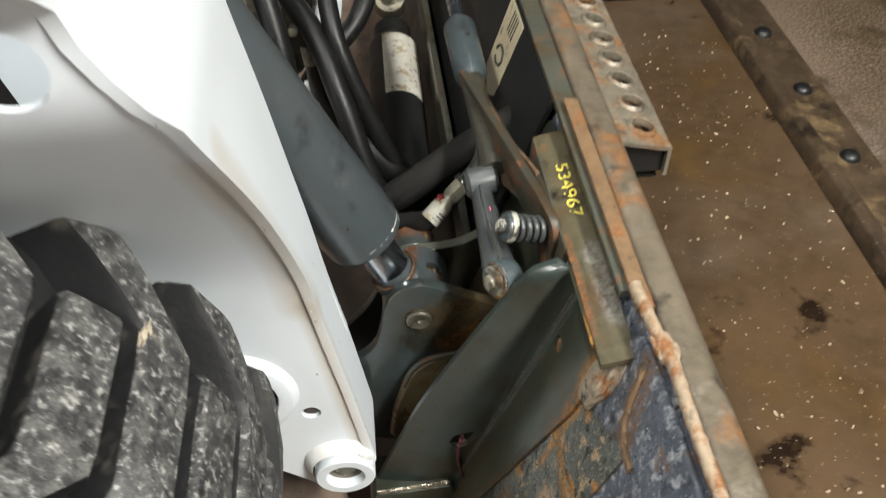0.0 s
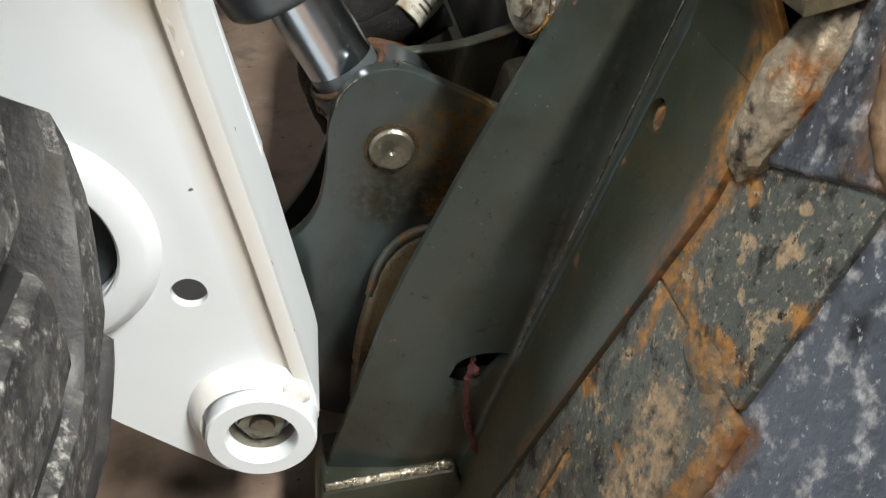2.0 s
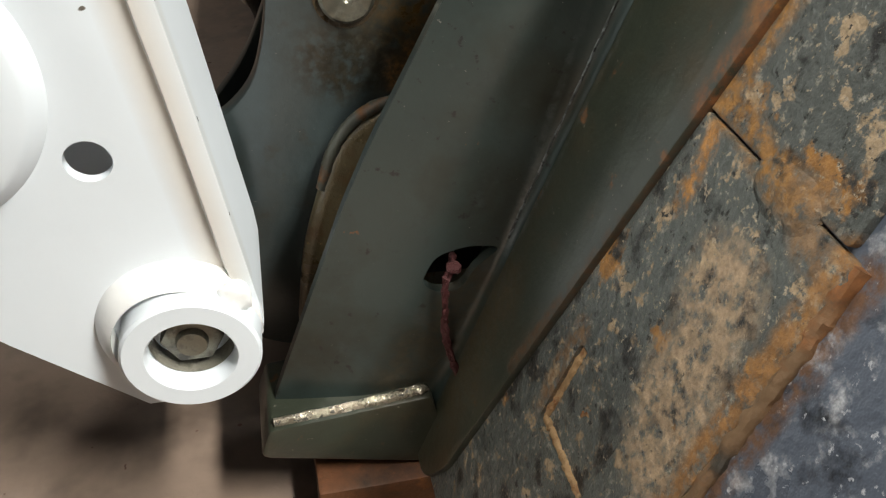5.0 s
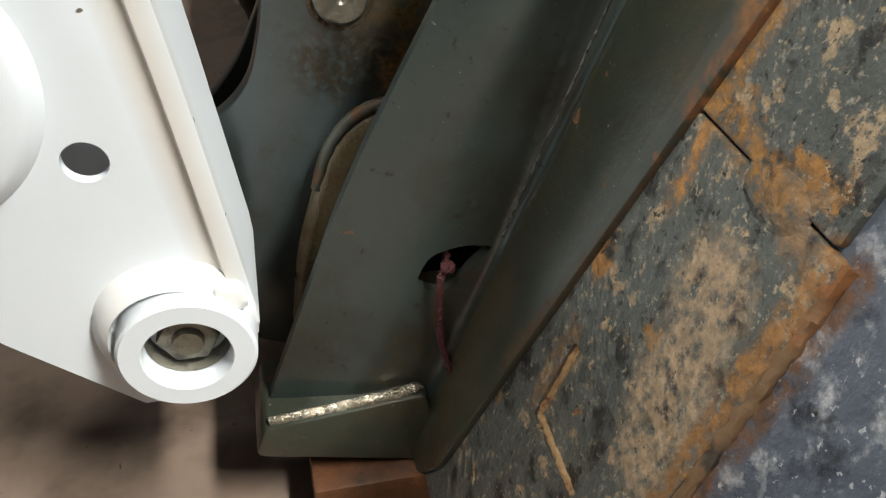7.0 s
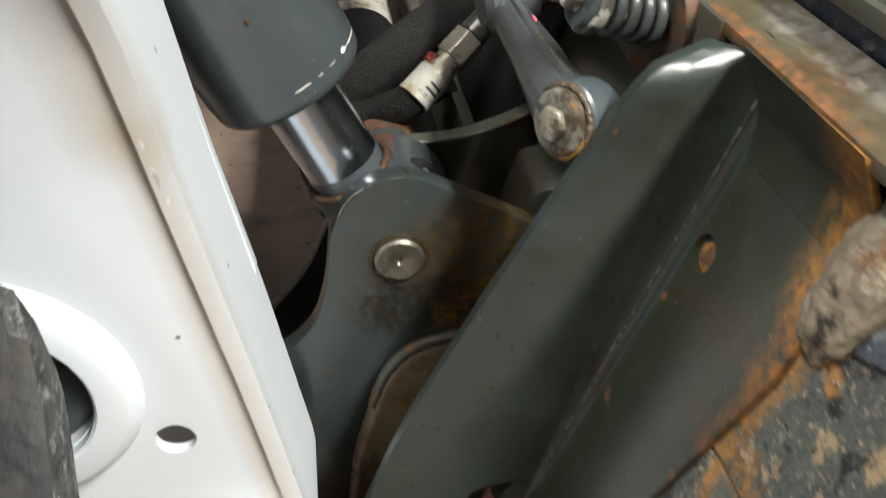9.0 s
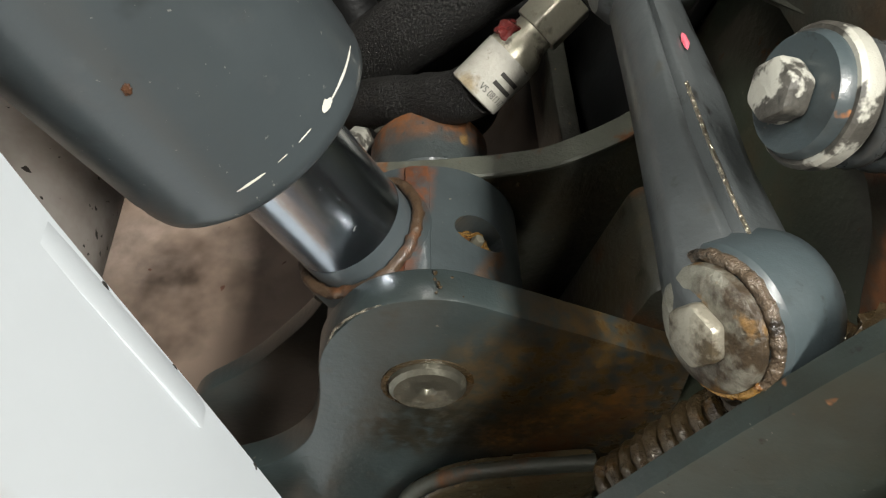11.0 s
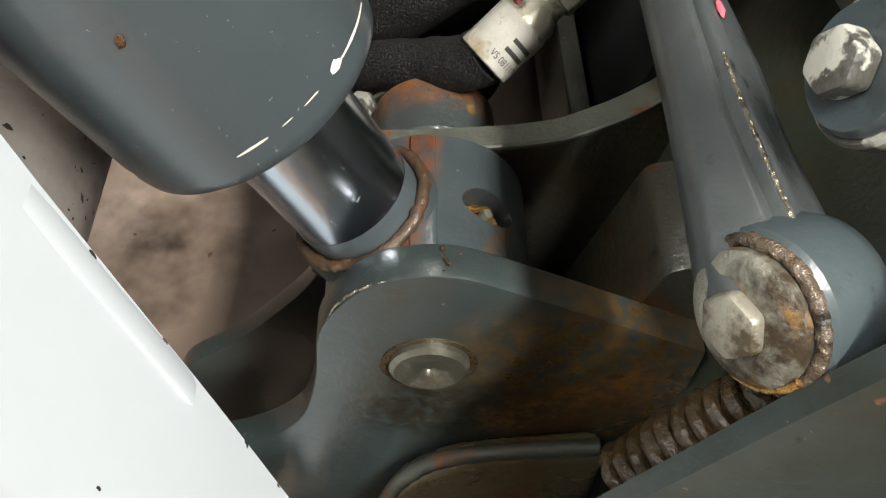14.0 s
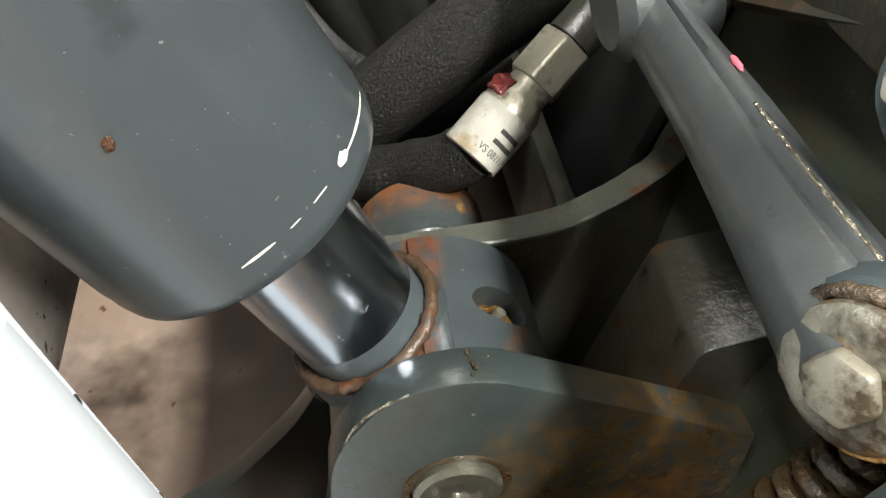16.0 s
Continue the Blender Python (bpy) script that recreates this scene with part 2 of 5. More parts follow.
M_BARREL = material("barrel_paint", (0.060, 0.072, 0.078), 0.34, spots=[((0.11, 0.12, 0.125), 26, 0.60, 0.14, 0.5, 5), ((0.022, 0.024, 0.025), 15, 0.58, 0.16, 0.5, 5), ((0.30, 0.30, 0.28), 420, 0.70, 0.03, 0.6, 3)], grain=0.03, grain_scale=45, bump=0.05, bump_scale=180, coat=0.5)
M_CHROME = material("chrome", (0.60, 0.66, 0.74), 0.25, 1.0, spots=[((0.10, 0.10, 0.10), 330, 0.70, 0.04, 0.4, 5), ((0.16, 0.16, 0.15), 90, 0.71, 0.05, 0.4, 6)], grain=0.05, grain_scale=45, bump=0.05, bump_scale=120)
M_STEEL = material("worn_steel", (0.20, 0.19, 0.15), 0.36, 0.85, spots=[((0.05, 0.042, 0.026), 90, 0.49, 0.15, 0.5, 4)], grain=0.06, bump=0.25, bump_scale=260)
M_ZINC = material("zinc_plate", (0.32, 0.30, 0.235), 0.36, 0.6, spots=[((0.10, 0.085, 0.06), 90, 0.56, 0.1, 0.6, 4)], grain=0.05, bump=0.2)
M_CHIPPED = material("chipped_white_steel", (0.40, 0.39, 0.34), 0.45, 0.2, spots=[((0.07, 0.065, 0.055), 110, 0.47, 0.06, 0.5, 4)], grain=0.05, bump=0.3)
M_SPRING = material("spring_steel", (0.065, 0.07, 0.07), 0.28, 0.4, spots=[((0.02, 0.016, 0.011), 60, 0.52, 0.15, 0.5, 4)], grain=0.05, bump=0.1)
M_GREASE = material("dirty_grease", (0.040, 0.027, 0.013), 0.3, spots=[((0.085, 0.046, 0.014), 120, 0.55, 0.1, 0.25, 3)], grain=0.1, bump=0.7, bump_scale=260, spec=0.6)
M_CRUST = material("crusted_grease", (0.060, 0.043, 0.028), 0.32, spots=[((0.14, 0.11, 0.08), 160, 0.54, 0.1, 0.3, 5), ((0.02, 0.015, 0.01), 90, 0.57, 0.1, 0.3, 5)], grain=0.1, bump=1.0, bump_scale=300, coat=0.4)
M_RUST = material("rust", RUST, 0.82, spots=[(DARK_RUST, 40, 0.5, 0.1, 0.85, 5), ((0.09, 0.075, 0.06), 25, 0.55, 0.1, 0.7, 5)], grain=0.1, bump=0.6, bump_scale=220)
M_RUSTED_BOSS = material("rusted_grey_boss", (0.045, 0.053, 0.053), 0.32, spots=[((0.016, 0.013, 0.01), 20, 0.58, 0.15, 0.4, 5)], grain=0.04, bump=0.3, coat=0.3, streaks=[((0.26, 0.095, 0.026), (0.015, 0.683, 0.300), (0.062, 0.683, 0.300), 0.022, 1.0, 0.5, 0.95), ((0.34, 0.19, 0.04), (0.055, 0.664, 0.303), (0.056, 0.668, 0.303), 0.003, 0.8, 0.7, 1.0)])
PAD_STREAKS = [
    ((0.40, 0.285, 0.18), (0.134, 0.352, 0.258), (0.112, 0.338, 0.198), 0.024, 1.3, 0.85, 0.95),
    ((0.34, 0.165, 0.04), (0.147, 0.404, 0.30), (0.145, 0.345, 0.293), 0.009, 1.0, 0.85, 0.9),
    ((0.36, 0.165, 0.04), (0.144, 0.396, 0.290), (0.136, 0.392, 0.262), 0.006, 1.1, 0.85, 0.9),
    ((0.20, 0.12, 0.06), (0.146, 0.345, 0.297), (0.143, 0.334, 0.287), 0.011, 0.7, 0.8, 0.9),
    ((0.28, 0.135, 0.04), (0.145, 0.320, 0.291), (0.108, 0.318, 0.19), 0.009, 1.1, 0.85, 0.9),
    ((0.22, 0.12, 0.05), (0.108, 0.404, 0.196), (0.098, 0.404, 0.15), 0.008, 1.1, 0.85, 0.8),
    ((0.34, 0.16, 0.035), (0.152, 0.404, 0.31), (0.176, 0.395, 0.37), 0.012, 1.1, 0.85, 0.85),
]
M_STOP = material("brown_rust", (0.11, 0.042, 0.016), 0.55, spots=[((0.035, 0.02, 0.011), 18, 0.5, 0.15, 0.5, 5), ((0.26, 0.10, 0.03), 30, 0.62, 0.08, 0.8, 5)], grain=0.1, bump=0.5, bump_scale=200)
M_RAIL = material("weathered_top_rail", (0.105, 0.086, 0.062), 0.42, 0.1, spots=[((0.17, 0.145, 0.11), 40, 0.52, 0.12, 0.6, 7), ((0.20, 0.090, 0.03), 16, 0.54, 0.12, 0.8, 7), ((0.022, 0.02, 0.016), 18, 0.57, 0.1, 0.5, 6)], grain=0.1, bump=0.6, bump_scale=110)
M_WALLSTEEL = material("weathered_bucket_steel", (0.062, 0.067, 0.061), 0.36, spots=[((0.24, 0.225, 0.19), 200, 0.575, 0.08, 0.6, 8), ((0.34, 0.25, 0.155), 70, 0.575, 0.04, 0.85, 9), ((0.31, 0.15, 0.040), 30, 0.595, 0.05, 0.85, 7), ((0.020, 0.019, 0.017), 60, 0.55, 0.08, 0.4, 8), ((0.34, 0.28, 0.20), 330, 0.60, 0.05, 0.7, 7), ((0.018, 0.017, 0.014), 240, 0.60, 0.05, 0.5, 7)], grain=0.08, grain_scale=70, bump=0.85, bump_scale=190, coat=0.3, streaks=PAD_STREAKS)
M_BLUESTEEL = material("scaly_bucket_steel", (0.074, 0.085, 0.106), 0.30, 0.3, spots=[((0.38, 0.385, 0.40), 90, 0.53, 0.12, 0.45, 8), ((0.17, 0.08, 0.03), 22, 0.61, 0.08, 0.7, 7), ((0.016, 0.018, 0.024), 42, 0.57, 0.12, 0.35, 6), ((0.42, 0.43, 0.45), 260, 0.62, 0.04, 0.5, 6)], grain=0.1, grain_scale=60, bump=0.9, bump_scale=85, streaks=[((0.20, 0.09, 0.03), (0.145, 0.313, 0.291), (0.108, 0.311, 0.19), 0.009, 1.2, 0.85, 0.8), ((0.24, 0.12, 0.045), (0.20, 0.36, 0.445), (0.178, 0.33, 0.39), 0.018, 1.2, 0.8, 0.7)])
M_WELD = material("rusty_weld", (0.24, 0.195, 0.14), 0.6, 0.1, spots=[((0.24, 0.10, 0.030), 36, 0.54, 0.1, 0.85, 6), ((0.30, 0.27, 0.21), 90, 0.55, 0.1, 0.7, 6), ((0.05, 0.042, 0.034), 60, 0.56, 0.1, 0.6, 5)], grain=0.1, bump=1.0, bump_scale=170)
M_RAILBAR = material("rust_brown_bar", (0.13, 0.078, 0.040), 0.6, spots=[((0.24, 0.095, 0.028), 28, 0.52, 0.12, 0.8, 6), ((0.055, 0.046, 0.034), 36, 0.56, 0.1, 0.5, 6)], grain=0.1, bump=0.6, bump_scale=150)
M_WELD_PALE = material("pale_weld", (0.27, 0.205, 0.14), 0.65, spots=[((0.24, 0.10, 0.035), 32, 0.48, 0.1, 0.85, 6), ((0.10, 0.09, 0.075), 30, 0.58, 0.1, 0.7, 5)], grain=0.08, bump=0.9, bump_scale=150)
M_PADLIP = material("tan_rust", (0.26, 0.16, 0.075), 0.75, spots=[((0.24, 0.095, 0.028), 60, 0.52, 0.1, 0.85, 6), ((0.05, 0.04, 0.03), 80, 0.57, 0.1, 0.7, 5)], grain=0.1, bump=0.8, bump_scale=240)
M_BUCKETFLOOR = material("worn_bucket_floor", (0.075, 0.046, 0.024), 0.36, 0.15, spots=[((0.115, 0.080, 0.052), 3.2, 0.52, 0.2, 0.5, 7), ((0.018, 0.010, 0.006), 6.0, 0.59, 0.05, 0.25, 5), ((0.085, 0.045, 0.012), 4.0, 0.54, 0.14, 0.5, 7), ((0.2, 0.16, 0.12), 150, 0.66, 0.04, 0.7, 4)], grain=0.08, grain_scale=40, bump=0.25, bump_scale=90)
M_EDGE = material("cutting_edge_steel", (0.060, 0.040, 0.024), 0.46, 0.2, spots=[((0.16, 0.105, 0.05), 16, 0.54, 0.12, 0.7, 7), ((0.022, 0.015, 0.010), 9, 0.56, 0.1, 0.4, 6), ((0.28, 0.24, 0.18), 120, 0.66, 0.04, 0.7, 4)], grain=0.12, bump=0.6, bump_scale=110)
M_STEP = material("step_steel", (0.19, 0.165, 0.125), 0.40, 0.4, spots=[((0.20, 0.095, 0.035), 26, 0.50, 0.12, 0.8, 6), ((0.07, 0.06, 0.046), 36, 0.54, 0.12, 0.6, 5)], grain=0.1, bump=0.5, bump_scale=140)
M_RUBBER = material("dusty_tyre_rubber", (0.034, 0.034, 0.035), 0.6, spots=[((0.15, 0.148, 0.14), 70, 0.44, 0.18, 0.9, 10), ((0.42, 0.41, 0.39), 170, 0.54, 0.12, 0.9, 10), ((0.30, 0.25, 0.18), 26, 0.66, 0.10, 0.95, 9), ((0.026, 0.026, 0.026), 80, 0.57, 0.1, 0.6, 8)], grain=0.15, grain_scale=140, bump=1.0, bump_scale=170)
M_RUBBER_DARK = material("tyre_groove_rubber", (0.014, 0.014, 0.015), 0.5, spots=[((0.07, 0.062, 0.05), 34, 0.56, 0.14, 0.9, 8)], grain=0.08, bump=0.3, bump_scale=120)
M_MUD = material("dried_mud", (0.38, 0.33, 0.25), 0.95, grain=0.1, grain_scale=200, bump=0.9, bump_scale=200)
M_STONE = material("yellow_stone", (0.50, 0.30, 0.09), 0.8, grain=0.08, bump=0.5)
M_HOSE = material("black_hose", (0.0065, 0.0065, 0.0065), 0.42, spec=0.3, spots=[((0.04, 0.032, 0.022), 40, 0.62, 0.1, 0.6, 4)], grain=0.06, bump=0.2)
M_SLEEVE = material("woven_sleeve", (0.008, 0.0075, 0.007), 0.6, spec=0.3, spots=[((0.035, 0.027, 0.018), 30, 0.62, 0.1, 0.7, 4), ((0.03, 0.028, 0.025), 700, 0.56, 0.04, 0.6, 1)], grain=0.2, grain_scale=700, bump=1.0, bump_scale=700)
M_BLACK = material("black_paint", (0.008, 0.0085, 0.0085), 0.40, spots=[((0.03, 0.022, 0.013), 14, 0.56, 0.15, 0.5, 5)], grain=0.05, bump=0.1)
M_LABEL = material("white_label", (0.36, 0.345, 0.30), 0.55, spots=[((0.16, 0.14, 0.11), 120, 0.58, 0.08, 0.7, 5), ((0.30, 0.24, 0.15), 40, 0.54, 0.1, 0.7, 5)], grain=0.04, bump=0.3)
M_STICKER = material("aged_sticker", (0.44, 0.38, 0.26), 0.5, spots=[((0.2, 0.16, 0.1), 50, 0.6, 0.1, 0.7, 4)], grain=0.04)
M_INK = material("black_ink", (0.03, 0.028, 0.025), 0.6)
M_YELLOW = material("yellow_paint_pen", (0.50, 0.44, 0.07), 0.5, spots=[((0.05, 0.05, 0.035), 220, 0.54, 0.06, 0.5, 4)], grain=0.08)
M_PINK = material("pink_paint", (0.62, 0.11, 0.15), 0.5)
M_REDGREASE = material("red_wax", (0.13, 0.022, 0.02), 0.2, grain=0.08, bump=0.6)
M_REDCORD = material("frayed_red_cord", (0.045, 0.006, 0.006), 0.7, spots=[((0.09, 0.03, 0.02), 240, 0.64, 0.1, 0.8, 3)], grain=0.1, bump=1.0, bump_scale=500)
M_SCUFF = material("bare_scuff", (0.10, 0.11, 0.11), 0.42, 0.1, spots=[((0.03, 0.034, 0.03), 200, 0.46, 0.05, 0.5, 4)], grain=0.08, bump=0.2)
# bare metal of the foot weld, also the drawn glints on ear and lever
M_GLINT = material("polished_edge_and_glint", (0.36, 0.32, 0.25), 0.27, 0.9, spots=[((0.06, 0.055, 0.045), 220, 0.56, 0.06, 0.5, 4)], grain=0.08, bump=0.9, bump_scale=330)
# the streak makes a wide band beyond the bucket darker and browner
M_CONCRETE = material("stained_concrete", (0.19, 0.138, 0.105), 0.55, spots=[((0.27, 0.205, 0.165), 6, 0.52, 0.12, 0.6, 7), ((0.040, 0.026, 0.018), 5.3, 0.53, 0.16, 0.36, 5), ((0.09, 0.032, 0.016), 60, 0.70, 0.02, 0.6, 2)], grain=0.05, grain_scale=25, bump=0.2, bump_scale=110, streaks=[((0.060, 0.040, 0.014), (1.30, -0.5, 0), (1.30, 2.5, 0), 0.62, 0.5, 0.45, 0.95)])
M_PLASTER = material("painted_block_wall", (0.16, 0.158, 0.15), 0.8, grain=0.03, grain_scale=8)
M_CEILING = material("ceiling_board", (0.20, 0.202, 0.20), 0.85, grain=0.02, grain_scale=8)
M_SPATTER = material("spattered_white_paint", (0.40, 0.36, 0.33), 0.36, spots=[((0.25, 0.19, 0.15), 9, 0.46, 0.2, 0.5, 6), ((0.03, 0.022, 0.016), 170, 0.66, 0.02, 0.5, 2), ((0.03, 0.022, 0.016), 60, 0.70, 0.02, 0.5, 3), ((0.22, 0.06, 0.04), 30, 0.72, 0.04, 0.6, 4)], grain=0.02, grain_scale=30, bump=0.1, bump_scale=120)
M_BORE = material("greasy_bore", (0.16, 0.15, 0.12), 0.4, spots=[((0.03, 0.026, 0.02), 60, 0.48, 0.15, 0.35, 5)], grain=0.08, bump=0.4)
M_ORANGE = material("bright_orange_rust", (0.30, 0.115, 0.025), 0.85, spots=[((0.10, 0.05, 0.02), 120, 0.46, 0.1, 0.85, 5)], grain=0.1, bump=0.6, bump_scale=260)
M_FLAKE = material("flaked_primer", (0.66, 0.64, 0.57), 0.5, grain=0.03)
M_AMBER = material("amber_grease", (0.20, 0.11, 0.03), 0.15, spots=[((0.13, 0.055, 0.015), 140, 0.55, 0.06, 0.2, 3)], grain=0.1, bump=0.8, bump_scale=400)
M_DEBRIS = material("pale_crumbs", (0.33, 0.25, 0.17), 0.85, grain=0.1)

glow = bpy.data.materials.new("tube_diffuser")
glow.use_nodes = True
glow.node_tree.nodes["Principled BSDF"].inputs["Emission Color"].default_value = (1, 0.97, 0.9, 1)
glow.node_tree.nodes["Principled BSDF"].inputs["Emission Strength"].default_value = 6


# ---- builders ----
def link(name, bm, mat, parent=None, label="", smooth=True, crease=35):
    """One mesh object out of bm."""
    bmesh.ops.recalc_face_normals(bm, faces=bm.faces[:])
    for f in bm.faces:
        f.smooth = smooth
    for e in bm.edges:
        if len(e.link_faces) == 2 and e.calc_face_angle(0) > radians(crease):
            e.smooth = False
    me = bpy.data.meshes.new(name)
    bm.to_mesh(me)
    bm.free()
    me.materials.append(mat)
    ob = new(name, me)
    if parent:
        ob.parent = parent
        ob.matrix_parent_inverse = parent.matrix_world.inverted()
    if label:
        tagged(ob, label)
    return ob


def thing(name, place, label, category, group="", kind=""):
    ob = new(name)
    ob.empty_display_size = 0.02
    ob.location = place
    ob.matrix_world = Matrix.Translation(place)
    return tagged(ob, label, category, group, kind)


def part(name, bm, mat, parent, label="", **k):
    return link(name, bm, mat, parent, label, **k)


def cut(ob, bm):
    """Takes the solid bm out of ob."""
    bmesh.ops.recalc_face_normals(bm, faces=bm.faces[:])
    me = bpy.data.meshes.new("cutter")
    bm.to_mesh(me)
    bm.free()
    tool = new("cutter", me)
    mod = ob.modifiers.new("cut", "BOOLEAN")
    mod.object, mod.operation, mod.solver = tool, "DIFFERENCE", "EXACT"
    bpy.context.view_layer.update()
    done = bpy.data.meshes.new_from_object(ob.evaluated_get(bpy.context.evaluated_depsgraph_get()))
    ob.modifiers.clear()
    old, ob.data = ob.data, done
    bpy.data.meshes.remove(old)
    bpy.data.objects.remove(tool)
    bpy.data.meshes.remove(me)
    return ob


def bevelled(bm, width, segments=2, angle=30):
    if width > 0:
        edges = [e for e in bm.edges if len(e.link_faces) == 2 and e.calc_face_angle(0) > radians(angle)]
        bmesh.ops.bevel(bm, geom=edges, offset=width, segments=segments, profile=0.5, affect="EDGES", clamp_overlap=True)
    return bm


def rounded(points, radius, steps=5):
    """The outline with its corners rounded. A point may carry its own radius as a third value."""
    out, n = [], len(points)
    for i, p in enumerate(points):
        r = p[2] if len(p) > 2 else radius
        q, a, b = Vector(p[:2]), Vector(points[i - 1][:2]), Vector(points[(i + 1) % n][:2])
        if r <= 0:
            out.append(q)
            continue
        da, db = (a - q), (b - q)
        reach = min(r, da.length * 0.48, db.length * 0.48)
        s, e = q + da.normalized() * reach, q + db.normalized() * reach
        for k in range(steps + 1):
            t = k / steps
            out.append((1 - t) ** 2 * s + 2 * t * (1 - t) * q + t * t * e)
    return out


def slab(outline, m, depth, bevel=0.001, segments=2):
    """A plate: the outline in the plane of m, extruded along its third axis."""
    bm = bmesh.new()
    low = [bm.verts.new(m @ Vector((p[0], p[1], 0))) for p in outline]
    high = [bm.verts.new(m @ Vector((p[0], p[1], depth))) for p in outline]
    bm.faces.new(low)
    bm.faces.new(high[::-1])
    n = len(outline)
    for i in range(n):
        bm.faces.new((low[i], low[(i + 1) % n], high[(i + 1) % n], high[i]))
    bmesh.ops.recalc_face_normals(bm, faces=bm.faces[:])
    return bevelled(bm, bevel, segments, 50)


def xz_plane(y):
    """Outline (x, z), extruded away from the viewer's side, along +y."""
    return Matrix(((1, 0, 0, 0), (0, 0, 1, y), (0, 1, 0, 0), (0, 0, 0, 1)))


def yz_plane(x):
    return Matrix(((0, 0, 1, x), (1, 0, 0, 0), (0, 1, 0, 0), (0, 0, 0, 1)))


def xy_plane(z):
    return Matrix.Translation((0, 0, z))


def along(a, b):
    """A frame at a whose third axis points to b."""
    d = Vector(b) - Vector(a)
    return Matrix.Translation(a) @ d.to_track_quat("Z", "Y").to_matrix().to_4x4()


def lathe(profile, m, segs=48, closed=False):
    """A turned form: (radius, height) pairs about the third axis of m."""
    bm = bmesh.new()
    rings = []
    for r, h in profile:
        if r < 1e-6:
            rings.append([bm.verts.new(m @ Vector((0, 0, h)))])
        else:
            rings.append([bm.verts.new(m @ Vector((r * math.cos(2 * math.pi * k / segs), r * math.sin(2 * math.pi * k / segs), h))) for k in range(segs)])
    pairs = list(zip(rings, rings[1:])) + ([(rings[-1], rings[0])] if closed else [])
    for a, b in pairs:
        for k in range(segs):
            j = (k + 1) % segs
            if len(a) == 1 and len(b) == 1:
                continue
            if len(a) == 1:
                bm.faces.new((a[0], b[k], b[j]))
            elif len(b) == 1:
                bm.faces.new((a[k], a[j], b[0]))
            else:
                bm.faces.new((a[k], a[j], b[j], b[k]))
    return bm


def rod(a, b, r, segs=32, edge=0.001):
    length = (Vector(b) - Vector(a)).length
    return lathe([(0, 0), (r - edge, 0), (r, edge), (r, length - edge), (r - edge, length), (0, length)], along(a, b), segs)


def prism(sides, a, b, r, edge=0.0008):
    """A hexagon head or nut from a to b."""
    m = along(a, b)
    length = (Vector(b) - Vector(a)).length
    return slab([(r * math.cos(2 * math.pi * k / sides), r * math.sin(2 * math.pi * k / sides)) for k in range(sides)], m, length, edge, 2)


def spline(points, steps=8):
    """A smooth line through the points."""
    pts = [Vector(p) for p in points]
    pts = [2 * pts[0] - pts[1]] + pts + [2 * pts[-1] - pts[-2]]
    out = []
    for i in range(1, len(pts) - 2):
        p0, p1, p2, p3 = pts[i - 1 : i + 3]
        for k in range(steps):
            t = k / steps
            out.append(0.5 * (2 * p1 + (p2 - p0) * t + (2 * p0 - 5 * p1 + 4 * p2 - p3) * t * t + (3 * p1 - p0 - 3 * p2 + p3) * t ** 3))
    return out + [pts[-2]]


def tube(points, radius, segs=14, steps=8, rough=0.0, seed=1, flat=1.0):
    """A hose, cord or weld bead along a smooth line; rough makes it lumpy."""
    line = spline(points, steps)
    bm, rings = bmesh.new(), []
    side = Vector((0.31, 0.2, 0.93))
    for i, p in enumerate(line):
        d = (line[min(i + 1, len(line) - 1)] - line[max(i - 1, 0)]).normalized()
        side = (side - d * side.dot(d)).normalized()
        other = d.cross(side)
        ring = []
        for k in range(segs):
            a = 2 * math.pi * k / segs
            spot = (p + side * (radius * math.cos(a)) + other * (radius * math.sin(a))) * (0.9 / radius) + Vector((seed, 0, 0))
            r = radius * (1 + rough * (1.3 * noise.noise(spot) + 0.9 * noise.noise(spot * 2.6)))
            ring.append(bm.verts.new(p + side * (r * math.cos(a)) + other * (r * flat * math.sin(a))))
        rings.append(ring)
    for a, b in zip(rings, rings[1:]):
        for k in range(segs):
            j = (k + 1) % segs
            bm.faces.new((a[k], a[j], b[j], b[k]))
    bm.faces.new(rings[0][::-1])
    bm.faces.new(rings[-1])
    return bm


def box(x0, x1, y0, y1, z0, z1, bevel=0.002):
    return slab([(x0, y0), (x1, y0), (x1, y1), (x0, y1)], xy_plane(z0), z1 - z0, bevel)


def blob(place, size, seed, lumps=0.35, detail=2):
    bm = bmesh.new()
    bmesh.ops.create_icosphere(bm, subdivisions=detail, radius=1)
    for v in bm.verts:
        n = noise.noise(v.co * 1.7 + Vector((seed * 3.1, seed, 0)))
        v.co = Vector(place) + Vector((v.co.x * size[0], v.co.y * size[1], v.co.z * size[2])) * (1 + lumps * n)
    return bm


def lump(m, size, seed, lumps=0.3, detail=4, fine=2.2):
    """A noisy ellipsoid in the frame m."""
    bm = bmesh.new()
    bmesh.ops.create_icosphere(bm, subdivisions=detail, radius=1)
    for v in bm.verts:
        n = noise.noise(v.co * fine + Vector((seed * 3.1, seed, 0))) + 0.5 * noise.noise(v.co * fine * 2.7 + Vector((seed, 0, 0)))
        v.co = m @ (Vector((v.co.x * size[0], v.co.y * size[1], v.co.z * size[2])) * (1 + lumps * n))
    return bm


def merge(*bms):
    out = bmesh.new()
    for bm in bms:
        me = bpy.data.meshes.new("tmp")
        bm.to_mesh(me)
        bm.free()
        out.from_mesh(me)
        bpy.data.meshes.remove(me)
    return out


